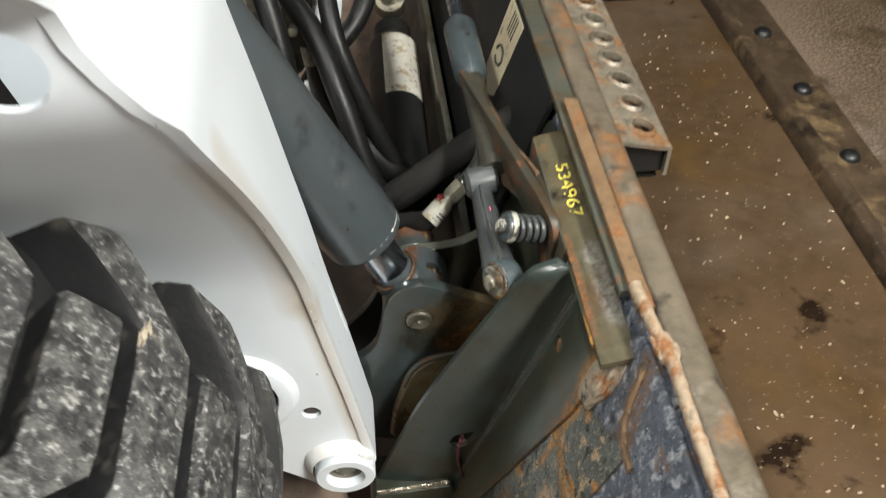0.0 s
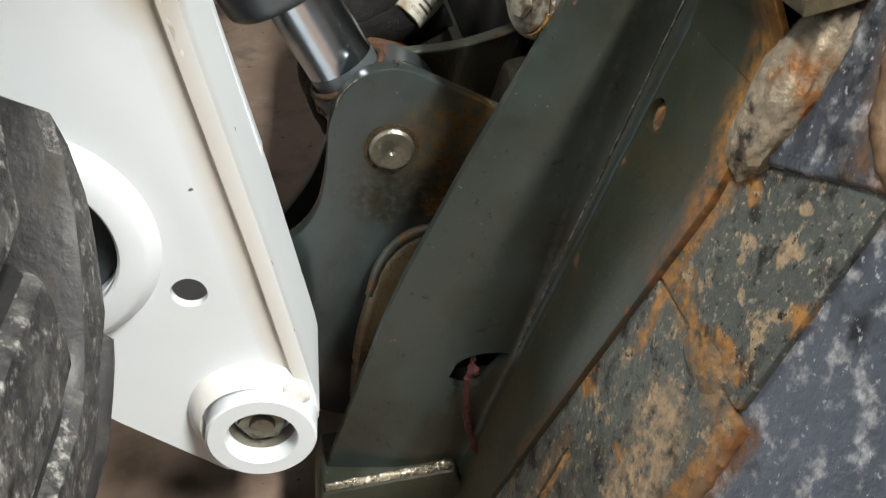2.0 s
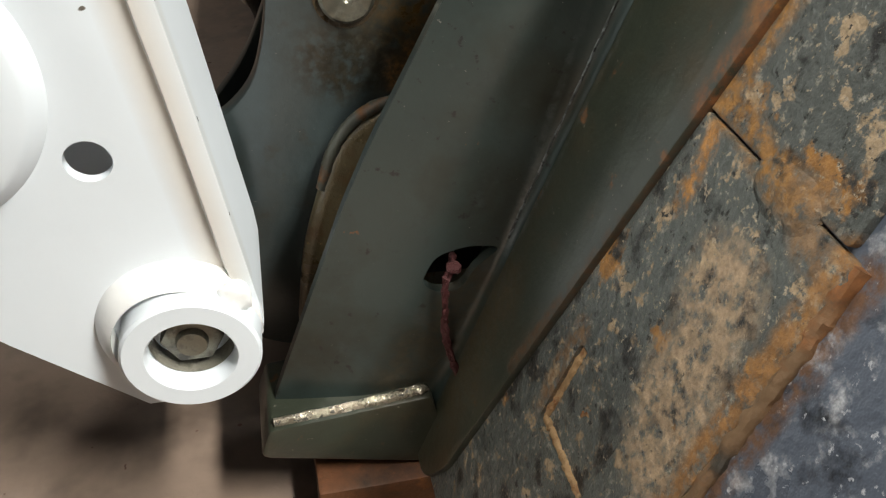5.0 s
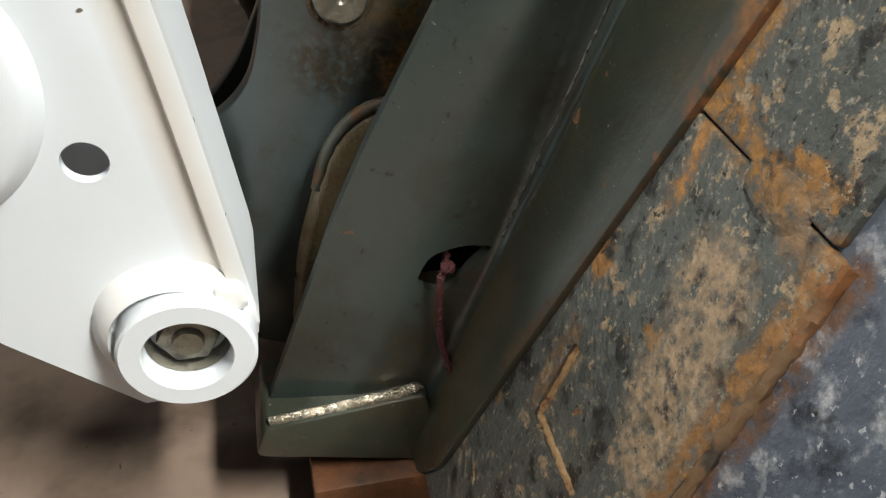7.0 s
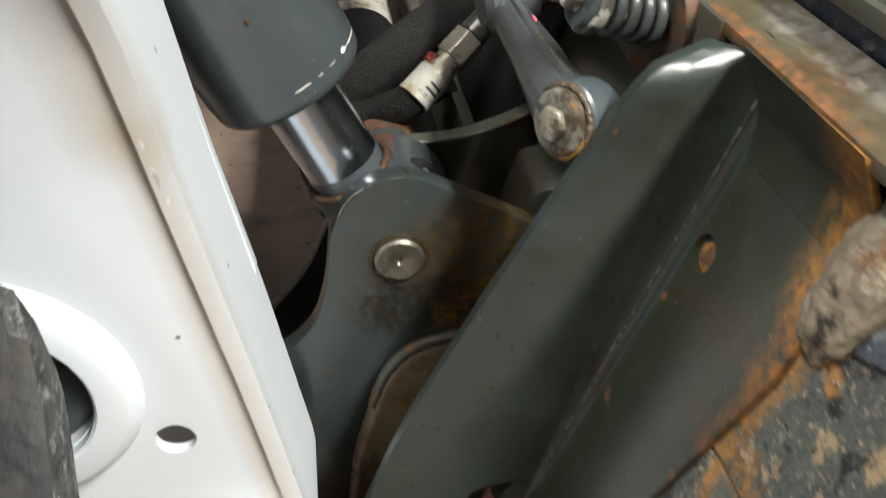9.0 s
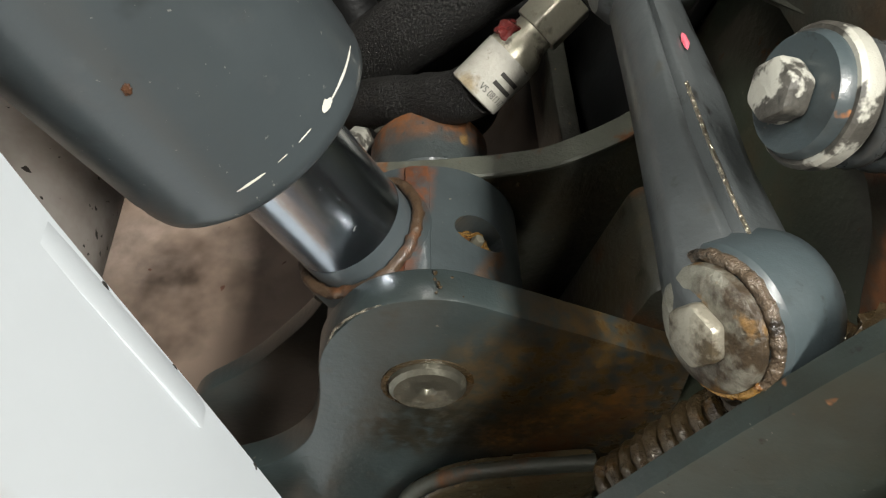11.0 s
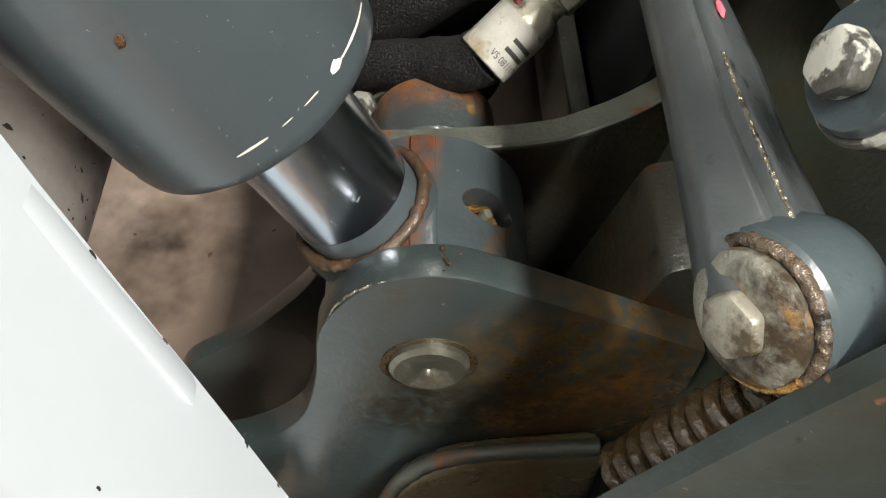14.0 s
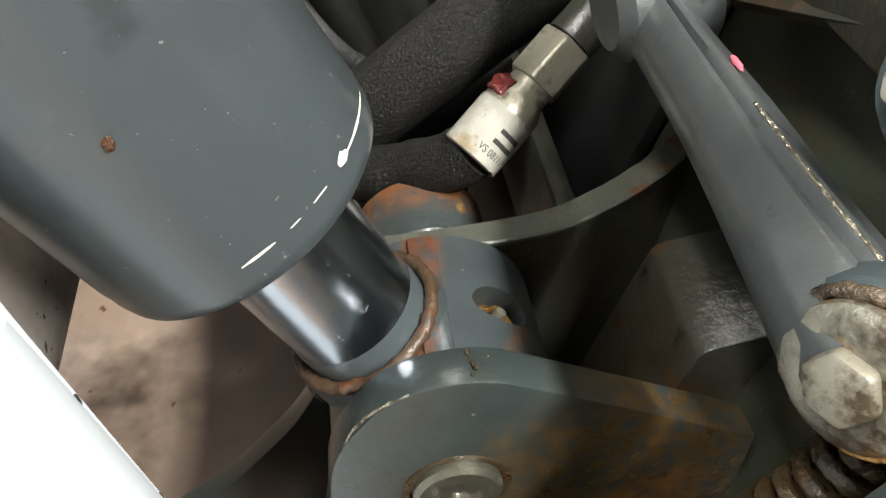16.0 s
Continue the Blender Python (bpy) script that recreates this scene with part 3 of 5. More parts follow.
# ---- the room ----
bm = box(-5, 5, -5, 5, -0.2, 0, 0)
tagged(link("floor", bm, M_CONCRETE, smooth=False), "bare stained concrete workshop floor", "floor", kind="structure")
for name, b in (("wall_north", (-5.2, 5.2, 5.0, 5.2)), ("wall_south", (-5.2, 5.2, -5.2, -5.0)), ("wall_west", (-5.2, -5.0, -5.0, 5.0)), ("wall_east", (5.0, 5.2, -5.0, 5.0))):
    tagged(link(name, box(*b, 0, 3.4, 0), M_PLASTER, smooth=False), "plain painted workshop wall", "wall", kind="structure")
tagged(link("ceiling", box(-5.2, 5.2, -5.2, 5.2, 3.4, 3.6, 0), M_CEILING, smooth=False), "plain pale workshop ceiling", "ceiling", kind="structure")
for tx, ty, tz, watts in TUBES:
    lamp = thing("ceiling_light", (tx, ty, tz + 0.2), "long fluorescent ceiling light with white housing", "light", "workshop lights")
    part("housing", box(tx - 0.16, tx + 0.16, ty - 0.7, ty + 0.7, tz, 3.399, 0.01), M_CEILING, lamp)
    part("diffuser", box(tx - 0.13, tx + 0.13, ty - 0.66, ty + 0.66, tz - 0.03, tz - 0.002, 0.008), glow, lamp, "glowing tube diffuser")

# ---- lean of the bucket's back and the carrier's face ----
LEAN_U, LEAN_N, LEAN_O = Vector((0.34, 0, 0.94)).normalized(), Vector((-0.94, 0, 0.34)).normalized(), Vector((0.145, 0, 0.294))


def on_wall(y, z, w=0.0):
    """A point on the leaning back of the bucket, w proud of it."""
    u = (z - LEAN_O.z) / LEAN_U.z
    return LEAN_O + LEAN_U * u + Vector((0, y, 0)) + LEAN_N * w


def wall_plane(w):
    """Outline (y, u) on the bucket's back, extruded towards the loader."""
    o = LEAN_O + LEAN_N * w
    return Matrix(((0, LEAN_U.x, LEAN_N.x, o.x), (1, 0, 0, 0), (0, LEAN_U.z, LEAN_N.z, o.z), (0, 0, 0, 1)))


def u_of(z):
    return (z - 0.294) / LEAN_U.z


# ---- the bucket ----
BY0, BY1 = 0.09, 1.62
bucket = thing("bucket", (0.4, 0.8, 0), "weathered rusty steel loader bucket standing on the floor", "bucket")
part("back_wall", slab([(BY0, u_of(0.05)), (BY1, u_of(0.05)), (BY1, u_of(0.452)), (BY0, u_of(0.452))], wall_plane(-0.012), 0.008, 0.0), M_BLUESTEEL, bucket, "dark scaly steel back with rust stains", smooth=False)
pad = part("mounting_pad", slab(rounded([(0.316, u_of(0.0465)), (0.56, u_of(0.0465)), (0.56, u_of(0.2925)), (0.316, u_of(0.2925))], 0.004), wall_plane(-0.0080), 0.0074, 0.0008), M_WALLSTEEL, bucket, "rust-streaked worn mounting pad with a slot")
cut(pad, slab(rounded([(0.3525, u_of(0.151)), (0.4000, u_of(0.149)), (0.4005, u_of(0.192)), (0.3515, u_of(0.192))], 0.004), wall_plane(-0.02), 0.05, 0))
part("upper_pad", slab(rounded([(0.322, u_of(0.2938)), (0.56, u_of(0.2938)), (0.56, u_of(0.40)), (0.322, u_of(0.40))], 0.003), wall_plane(-0.0080), 0.0072, 0.0008), M_WALLSTEEL, bucket)
part("raised_plate", slab(rounded([(0.398, u_of(0.358)), (0.36, u_of(0.371)), (0.325, u_of(0.386)), (0.29, u_of(0.391)), (0.10, u_of(0.391)), (0.10, u_of(0.4515)), (0.388, u_of(0.4515)), (0.398, u_of(0.43))], 0.02), wall_plane(-0.0038), 0.0068, 0.003, 3), M_BLUESTEEL, bucket, "raised scaly steel plate")
part("slot_floor", slab([(0.35, u_of(0.098)), (0.41, u_of(0.098)), (0.41, u_of(0.2)), (0.35, u_of(0.2))], wall_plane(-0.0098), 0.0063, 0), M_WALLSTEEL, bucket)
part("slot_lip", tube([on_wall(0.3995, z, -0.0045) for z in (0.19, 0.178, 0.165, 0.152)], 0.0026, 8, 12, 0.35, 5), M_PADLIP, bucket, "rusted slot lip", crease=80)
part("slot_lip", tube([on_wall(y, 0.1515, -0.0045) for y in (0.3985, 0.385, 0.370, 0.354)], 0.0026, 8, 12, 0.35, 8), M_PADLIP, bucket, crease=80)
part("rust_flake", lump(Matrix.Translation(on_wall(0.379, 0.1745, -0.0050)) @ pose(0, 0, 0, 0, 20, 0), (0.0016, 0.0045, 0.0050), 5, 0.6, 3), M_PADLIP, bucket, "tan rust flake in the slot")
part("pad_weld", tube([on_wall(y, z, -0.0035) for y, z in ((0.317, 0.292), (0.316, 0.262), (0.3155, 0.23), (0.314, 0.20), (0.314, 0.15), (0.314, 0.06))], 0.0030, 12, 14, 0.3, 2), M_RAILBAR, bucket, "rusty weld bead")
WALL_TURN = Matrix(((LEAN_U.x, 0, LEAN_N.x), (0, 1, 0), (LEAN_U.z, 0, LEAN_N.z))).to_4x4()
part("pad_weld", lump(Matrix.Translation(on_wall(0.3525, 0.2915, -0.0015)) @ WALL_TURN @ pose(0, 0, 0, 0, 0, 0), (0.0100, 0.0175, 0.0026), 3, 0.10), M_WALLSTEEL, bucket, "flattened plug weld")
# floor, rounded heel, sides
outline = [(on_wall(0, 0.055, -0.013).x + 0.0, 0.07), (0.085, 0.045), (0.115, 0.036), (0.16, 0.034), (0.76, 0.030), (0.76, 0.018), (0.13, 0.018), (0.090, 0.024), (0.068, 0.040), (0.064, 0.056)]
part("floor_plate", slab(outline, xz_plane(BY0), BY1 - BY0, 0.0), M_BUCKETFLOOR, bucket, "worn brown floor plate with oil stains", smooth=False)
side = [(0.06, 0.05), (0.78, 0.03), (0.74, 0.09), (0.42, 0.30), (0.235, 0.452), (0.205, 0.452)]
for y in (BY0 - 0.012, BY1):
    part("side_plate", slab(rounded(side, 0.01), xz_plane(y), 0.012, 0.002), M_BLUESTEEL, bucket)
edge = part("cutting_edge", slab([(0.745, 0.018), (0.875, 0.010), (0.875, 0.018), (0.86, 0.036), (0.745, 0.046)], xz_plane(BY0 - 0.02), BY1 - BY0 + 0.04, 0.003), M_EDGE, bucket, "bolt-on cutting edge with rust")
part("edge_lip", slab([(0.735, 0.030), (0.748, 0.056), (0.772, 0.056), (0.783, 0.040)], xz_plane(BY0 - 0.01), BY1 - BY0 + 0.02, 0.004), M_EDGE, bucket)
for k in range(7):
    y = 0.24 + 0.2 * k
    part("edge_bolt", lathe([(0, 0.012), (0.010, 0.011), (0.016, 0.006), (0.018, 0)], Matrix.Translation((0.812, y, 0.040)), 20), M_BLACK, bucket)
# top rail
part("top_rail", slab(rounded([(0.192, 0.446), (0.2135, 0.446), (0.2135, 0.4545), (0.192, 0.4545)], 0.002, 2), xz_plane(0.43), BY1 - 0.43, 0), M_CARRIER_RUSTY, bucket, "flat bar with flaking rust", crease=30)
part("rail_bar", slab(rounded([(0.1985, 0.4548), (0.2135, 0.4548), (0.2135, 0.462), (0.1985, 0.462)], 0.0025, 2), xz_plane(0.405), 0.28, 0), M_RAILBAR, bucket, "orange rusted flat bar")
part("rail_weld", tube([(0.208, 0.08, 0.462), (0.209, 0.24, 0.462), (0.2085, 0.30, 0.463), (0.2095, 0.345, 0.463), (0.2075, 0.37, 0.462), (0.205, 0.40, 0.462), (0.2035, 0.43, 0.461)], 0.0052, 12, 14, 0.16, 7), M_WELD_PALE, bucket, "thick pale rusty weld bead", crease=60)
part("rail_weld", blob((0.209, 0.362, 0.4615), (0.009, 0.016, 0.005), 9, 0.5, 4), M_WELD_PALE, bucket)
part("top_tube", slab(rounded([(0.2155, 0.400), (0.252, 0.400), (0.252, 0.437), (0.242, 0.456), (0.2155, 0.456)], 0.008, 4), xz_plane(BY0), BY1 - BY0, 0), M_RAIL, bucket, "dark rounded top rail with rust specks", crease=30)
part("hook_weld", tube([on_wall(y, z, 0.003) for y, z in ((0.365, 0.449), (0.357, 0.430), (0.346, 0.408), (0.334, 0.396), (0.322, 0.391), (0.305, 0.391))], 0.0042, 12, 14, 0.3, 4, 0.7), M_RAILBAR, bucket, "curved rusty weld ridge", crease=80)
part("heavy_weld", lump(Matrix.Translation(on_wall(0.3905, 0.390, 0.002)) @ WALL_TURN @ pose(0, 0, 0, 0, 0, -6), (0.040, 0.0175, 0.012), 6, 0.12, 5, 2.4), M_WELD, bucket, "thick lumpy weld")
# perforated step
step = part("step", slab(rounded([(0.2535, 0.432), (0.308, 0.420), (0.308, 0.3835), (0.304, 0.3835), (0.304, 0.416), (0.2535, 0.4275)], 0.001, 2), xz_plane(0.645), 0.44, 0), M_STEP, bucket, "perforated steel step with raised holes", crease=25)
for k in range(9):
    y = 0.675 + 0.043 * k
    m = Matrix.Translation((0.283, y, 0.4255)) @ pose(0, 0, 0, 0, 12.4, 0)
    cut(step, lathe([(0, -0.02), (0.0115, -0.02), (0.0115, 0.02), (0, 0.02)], m, 20))
    part("hole_rim", lathe([(0.0112, -0.002), (0.0118, 0.0035), (0.0132, 0.0042), (0.0165, 0.0012), (0.0165, -0.001)], m, 24), M_STEP, step)
# black sheet just inside the step's open end, in place of its shade
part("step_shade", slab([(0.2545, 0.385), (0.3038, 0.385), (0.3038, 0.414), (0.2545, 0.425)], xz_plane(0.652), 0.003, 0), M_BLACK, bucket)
# flat black sheet below the holes
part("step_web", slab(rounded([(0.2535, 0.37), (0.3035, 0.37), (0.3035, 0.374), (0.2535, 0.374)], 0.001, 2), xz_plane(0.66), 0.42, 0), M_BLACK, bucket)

# crumbs on the bucket floor
rng = random.Random(5)
bm = bmesh.new()
for k in range(1300):
    x, y = 0.30 + 0.44 * rng.random(), 0.25 + 1.25 * rng.random() ** 1.2
    z = 0.0335 - (x - 0.16) / 0.6 * 0.004
    s = 0.0006 + 0.0024 * rng.random() ** 5
    m = Matrix.Translation((x, y, z + s * 0.5)) @ Euler((rng.random() * 3, rng.random() * 3, rng.random() * 6)).to_matrix().to_4x4() @ Matrix.Diagonal((s * (1 + 2 * rng.random() ** 3), s, s * 0.8, 1))
    bmesh.ops.create_icosphere(bm, subdivisions=1, radius=1, matrix=m) if k < 60 else bmesh.ops.create_cone(bm, segments=5, radius1=1, radius2=0.6, depth=1.2, cap_ends=True, matrix=m)
tagged(link("crumbs", bm, M_DEBRIS, smooth=False), "pale crumbs and chips scattered on the bucket floor", "debris", kind="stuff")

# ---- the carrier (quick-attach frame) ----
carrier = thing("attachment_carrier", (0.05, 0.56, 0.05), "dark grey steel quick-attach carrier with oily stains and rust", "attachment carrier")
# face plate lying on the bucket's back
face = part("face_plate", slab(rounded([(0.4415, u_of(0.068)), (0.456, u_of(0.045)), (0.70, u_of(0.045), 0), (0.70, u_of(0.424), 0), (0.399, u_of(0.424)), (0.3975, u_of(0.335), 0)], 0.008), wall_plane(-0.0042), 0.0075, 0.0012), M_FACE, carrier, "scratched dark face plate with rusty edge")
cut(face, lathe([(0, -0.05), (0.0085, -0.05), (0.0085, 0.05), (0, 0.05)], along(on_wall(0.468, 0.341, 0), on_wall(0.468, 0.341, 1)) @ Matrix.Diagonal((1, 1.0, 1, 1)), 28))

part("hole_rust", lump(Matrix.Translation(on_wall(0.4685, 0.3395, -0.0024)) @ WALL_TURN, (0.0090, 0.0090, 0.0026), 4, 0.1, 3), M_ORANGE, carrier, "orange rust inside the bolt hole")
# lip where the face bends out to the top plate
def face_lip():
    bm, sides = bmesh.new(), []
    for back in (0.0, 0.004):
        rows = []
        for i in range(15):
            y = 0.3985 + 0.0845 * i / 14
            p0, p1, p2 = on_wall(y, 0.382, 0.0038), on_wall(y, 0.3975, 0.0040), Vector((0.1640, y, 0.4300))
            mid = p1.lerp(p2, 0.35)
            line = [(1 - t) ** 2 * p0 + 2 * t * (1 - t) * p1 + t * t * mid for t in [k / 8 for k in range(9)]] + [mid.lerp(p2, t) for t in (0.25, 0.5, 0.75, 1.0)]
            rows.append([bm.verts.new(p + Vector((back, 0, -back * 0.5))) for p in line])
        for a, b in zip(rows, rows[1:]):
            for k in range(12):
                bm.faces.new((a[k], a[k + 1], b[k + 1], b[k]))
        sides.append(rows)
    for end in (0, 14):
        for k in range(12):
            bm.faces.new((sides[0][end][k], sides[0][end][k + 1], sides[1][end][k + 1], sides[1][end][k]))
    for i in range(14):
        bm.faces.new((sides[0][i][12], sides[0][i + 1][12], sides[1][i + 1][12], sides[1][i][12]))
    return bm


part("face_lip", face_lip(), M_FACE, carrier, "bent top lip with orange rust at its end", crease=60)
# side flange with a rolled outer edge
EDGE_Z = [0.045, 0.073, 0.100, 0.150, 0.208, 0.2385, 0.3055, 0.3755, 0.400, 0.4165, 0.424, 0.4265]
EDGE_X = [-0.032, -0.027, -0.0175, 0.001, 0.0225, 0.036, 0.070, 0.1085, 0.123, 0.1345, 0.148, 0.1595]


def flange_grid(shift):
    bm, rows, nv, nz = bmesh.new(), [], 22, 46
    for i in range(nz + 1):
        z = 0.046 + (0.4262 - 0.046) * i / nz
        xl = float(np.interp(z, EDGE_Z, EDGE_X))
        wz = 0.004 + 0.013 * min(1.0, max(0.0, (z - 0.17) / 0.24))
        p0, p1, p2 = on_wall(0.4772, z, 0.0034), on_wall(0.4822, z, 0.0036), on_wall(0.4825, z, 0.004 + wz)
        row = []
        for k in range(nv + 1):
            v = k / nv
            if v < 0.2:
                t = v / 0.2
                p = (1 - t) ** 2 * p0 + 2 * t * (1 - t) * p1 + t * t * p2
                row.append(bm.verts.new((p.x, p.y + shift, p.z)))
                continue
            q = (v - 0.2) / 0.8
            bend = max(0.0, (q - 0.40) / 0.60)
            y = 0.4825 + 0.0115 * bend ** 1.25 + 0.0010 * math.sin(q * 9 + z * 20) * q * (1 - q)
            row.append(bm.verts.new((p2.x + (xl - p2.x) * q, y + shift, z)))
        rows.append(row)
    for a, b in zip(rows, rows[1:]):
        for k in range(nv):
            bm.faces.new((a[k], a[k + 1], b[k + 1], b[k]))
    return bm, rows


def closed_flange():
    bm, front = flange_grid(0.0)
    back_bm, _ = flange_grid(0.006)
    me = bpy.data.meshes.new("tmp")
    back_bm.to_mesh(me)
    back_bm.free()
    n = len(bm.verts)
    bm.from_mesh(me)
    bpy.data.meshes.remove(me)
    bm.verts.ensure_lookup_table()
    w = len(front[0])
    h = len(front)
    ring = [r * w for r in range(h)] + [(h - 1) * w + k for k in range(1, w)] + [r * w + w - 1 for r in range(h - 2, -1, -1)] + list(range(w - 2, 0, -1))
    for a, b in zip(ring, ring[1:] + ring[:1]):
        bm.faces.new((bm.verts[a], bm.verts[b], bm.verts[n + b], bm.verts[n + a]))
    return bm


flange = part("side_flange", closed_flange(), M_CARRIER, carrier, "dark grey side flange with a rolled edge")
cut(flange, slab(rounded([(0.0565, 0.1635), (0.066, 0.1565), (0.078, 0.1575), (0.084, 0.170), (0.098, 0.1815), (0.080, 0.1845), (0.064, 0.180)], 0.006), xz_plane(0.46), 0.06, 0))
part("bend_scuff", tube([on_wall(0.4818, z, 0.0052 + 0.4 * 0.013 * max(0.0, (z - 0.17) / 0.24)) for z in (0.185, 0.22, 0.27, 0.31, 0.35, 0.385, 0.408)], 0.0008, 8, 12, 0.5, 8, 0.8), M_SCUFF, carrier, "bend line scuffed to bare metal")
part("corner_cap", lump(Matrix.Translation((0.170, 0.4905, 0.4215)), (0.006, 0.008, 0.004), 2, 0.2), M_SCUFF, carrier)
# foot of the flange
foot = part("foot", slab(rounded([(-0.0330, 0.067), (-0.030, 0.0640), (0.060, 0.0385), (0.074, 0.0385), (0.060, 0.093), (-0.027, 0.085)], 0.003), xz_plane(0.4715), 0.052, 0.002), M_FACE, carrier, "square foot with a polished top edge")
# black sheet added behind the slot, standing in for the shade inside
part("slot_dark_sheet", slab(rounded([(0.048, 0.150), (0.108, 0.150), (0.108, 0.200), (0.048, 0.200)], 0.004), xz_plane(0.5065), 0.006, 0.001), M_BLACK, carrier, "black sheet added behind the slot to keep it dark")
part("foot_weld", tube([(-0.024, 0.4765, 0.0855), (0.01, 0.4765, 0.0885), (0.04, 0.4765, 0.0920), (0.054, 0.477, 0.0945)], 0.0032, 10, 10, 0.16, 4, 0.8), M_GLINT, carrier, "shiny rough weld bead")
part("foot_weld", blob((0.0545, 0.477, 0.0945), (0.005, 0.0035, 0.003), 6, 0.3), M_GLINT, carrier)
# pin ear: the plate that carries the cylinder pin and the arm pivot
EAR = [(0.130, 0.2860, 0), (0.096, 0.3055, 0.02), (0.066, 0.3225, 0.025), (0.044, 0.3345, 0.025), (0.020, 0.3310, 0.022), (0.001, 0.3075, 0.022), (-0.0035, 0.270, 0.02), (-0.0125, 0.240, 0.02), (-0.030, 0.222, 0.02), (-0.072, 0.205, 0.02), (-0.098, 0.160, 0.03), (-0.080, 0.112, 0.03), (-0.02, 0.06, 0.02), (0.10, 0.045, 0.01), (0.128, 0.20, 0.01)]
ear = part("pin_ear", slab(rounded(EAR, 0.02, 7), xz_plane(0.5625), 0.013, 0.0016), M_EAR, carrier, "grey pin ear with rounded top")
# highlight along the ear's top edge, laid on as a thin bright bead
part("ear_glint", tube([(x, 0.5635, z) for x, z in ((0.002, 0.300), (0.009, 0.3185), (0.022, 0.3290), (0.040, 0.3318), (0.060, 0.3245), (0.080, 0.3135))], 0.0005, 8, 10, 0.3, 3), M_GLINT, ear, "thin bright line drawn for the glint on the edge")
far_ear = part("pin_ear", slab(rounded([(0.055, 0.300, 0.02), (0.022, 0.300, 0.02), (0.002, 0.262, 0.02), (-0.018, 0.218, 0.02), (-0.060, 0.170, 0.02), (-0.100, 0.142, 0.02), (-0.10, 0.08, 0.02), (0.055, 0.06, 0.01)], 0.02), xz_plane(0.6395), 0.012, 0.0016), M_EAR, carrier, "grease-darkened pin ear")
part("doubler", slab(rounded([(0.104, 0.232, 0.01), (0.046, 0.2255, 0.022), (0.023, 0.206, 0.026), (0.002, 0.140, 0.02), (-0.006, 0.08), (0.10, 0.06)], 0.01), xz_plane(0.550), 0.012, 0.0065, 5), M_DOUBLER, carrier, "rust-edged reinforcing plate welded to the ear")
part("doubler_weld", tube([(0.100, 0.553, 0.2325), (0.066, 0.553, 0.2300), (0.047, 0.553, 0.2265), (0.034, 0.553, 0.218), (0.024, 0.553, 0.204), (0.016, 0.554, 0.180)], 0.0034, 12, 12, 0.12, 5), M_CARRIER_RUSTY, carrier, "rusty weld bead", crease=80)
part("rear_web", slab(rounded([(0.66, 0.05), (1.40, 0.05), (1.40, 0.27), (0.66, 0.27)], 0.01), yz_plane(0.10), 0.01, 0.002), M_GREY_OILY, carrier, "oily cross plate")
part("back_web", slab(rounded([(0.10, 0.052), (0.165, 0.31), (0.118, 0.302), (0.04, 0.06)], 0.005), xz_plane(0.585), 0.05, 0.002), M_GREY_OILY, carrier)
# top plate with the painted number
top = part("top_plate", slab(rounded([(0.167, 0.424), (0.196, 0.4305), (0.196, 0.4365), (0.167, 0.430)], 0.0012, 2), xz_plane(0.377), 0.290, 0), M_TOP, carrier, "grey-green top plate with yellow hand-painted digits", crease=25)
part("top_plate_lip", slab(rounded([(0.1625, 0.385), (0.167, 0.385), (0.170, 0.430), (0.1655, 0.430)], 0.001, 2), xz_plane(0.505), 0.16, 0), M_CARRIER_RUSTY, carrier, crease=25)

# cylinder pin
pin = thing("clevis_pin", (0.037, 0.56, 0.282), "worn steel clevis pin with a dimpled head", "pin")
PX, PZ = 0.0365, 0.2825
mp = along((PX, 0.5665, PZ), (PX, 0.70, PZ))
part("pin_head", lathe([(0, -0.0055), (0.0015, -0.0055), (0.0022, -0.0068), (0.0035, -0.0075), (0.0120, -0.0075), (0.0137, -0.006), (0.0139, 0.0), (0.0139, 0.12), (0, 0.12)], mp, 48), M_STEEL, pin)
part("pin_seat", lathe([(0.0141, -0.0042), (0.0165, -0.0046), (0.0165, -0.002), (0.0141, -0.002)], mp, 40, True), M_GREASE, pin, "ring of dirt round the head")

# ---- tilt cylinder ----
AXIS = Vector((-0.422, -0.012, 0.907)).normalized()
A0 = Vector((0.0252, 0.6065, 0.290))
cyl = thing("tilt_cylinder", tuple(A0), "dark grey hydraulic tilt cylinder with a chrome rod", "hydraulic cylinder")


def on_axis(s):
    return A0 + AXIS * s


ma = along(on_axis(0), on_axis(1))
part("rod", lathe([(0, 0.008), (0.0212, 0.008), (0.0212, 0.30), (0, 0.30)], ma, 48), M_CHROME, cyl, "oily chrome rod")
part("rod_collar", lathe([(0.0213, 0.018), (0.0215, 0.0195), (0.0215, 0.0345), (0.0213, 0.0350)], ma, 48), M_BARREL, cyl, "painted rod end")
barrel = part("barrel", lathe([(0.0214, 0.0885), (0.030, 0.0875), (0.0385, 0.0885), (0.0405, 0.0905), (0.0412, 0.0940), (0.0412, 0.0980), (0.0416, 0.0995), (0.0416, 0.62), (0, 0.62)], ma, 72), M_BARREL, cyl, "grey painted barrel with scuffs")
part("wiper_seal", lathe([(0.0213, 0.084), (0.0245, 0.084), (0.0245, 0.094), (0.0213, 0.094)], ma, 40), M_BLACK, cyl)
def chip_angle(p):
    q = ma.inverted() @ Vector(p)
    return math.atan2(q.y, q.x)


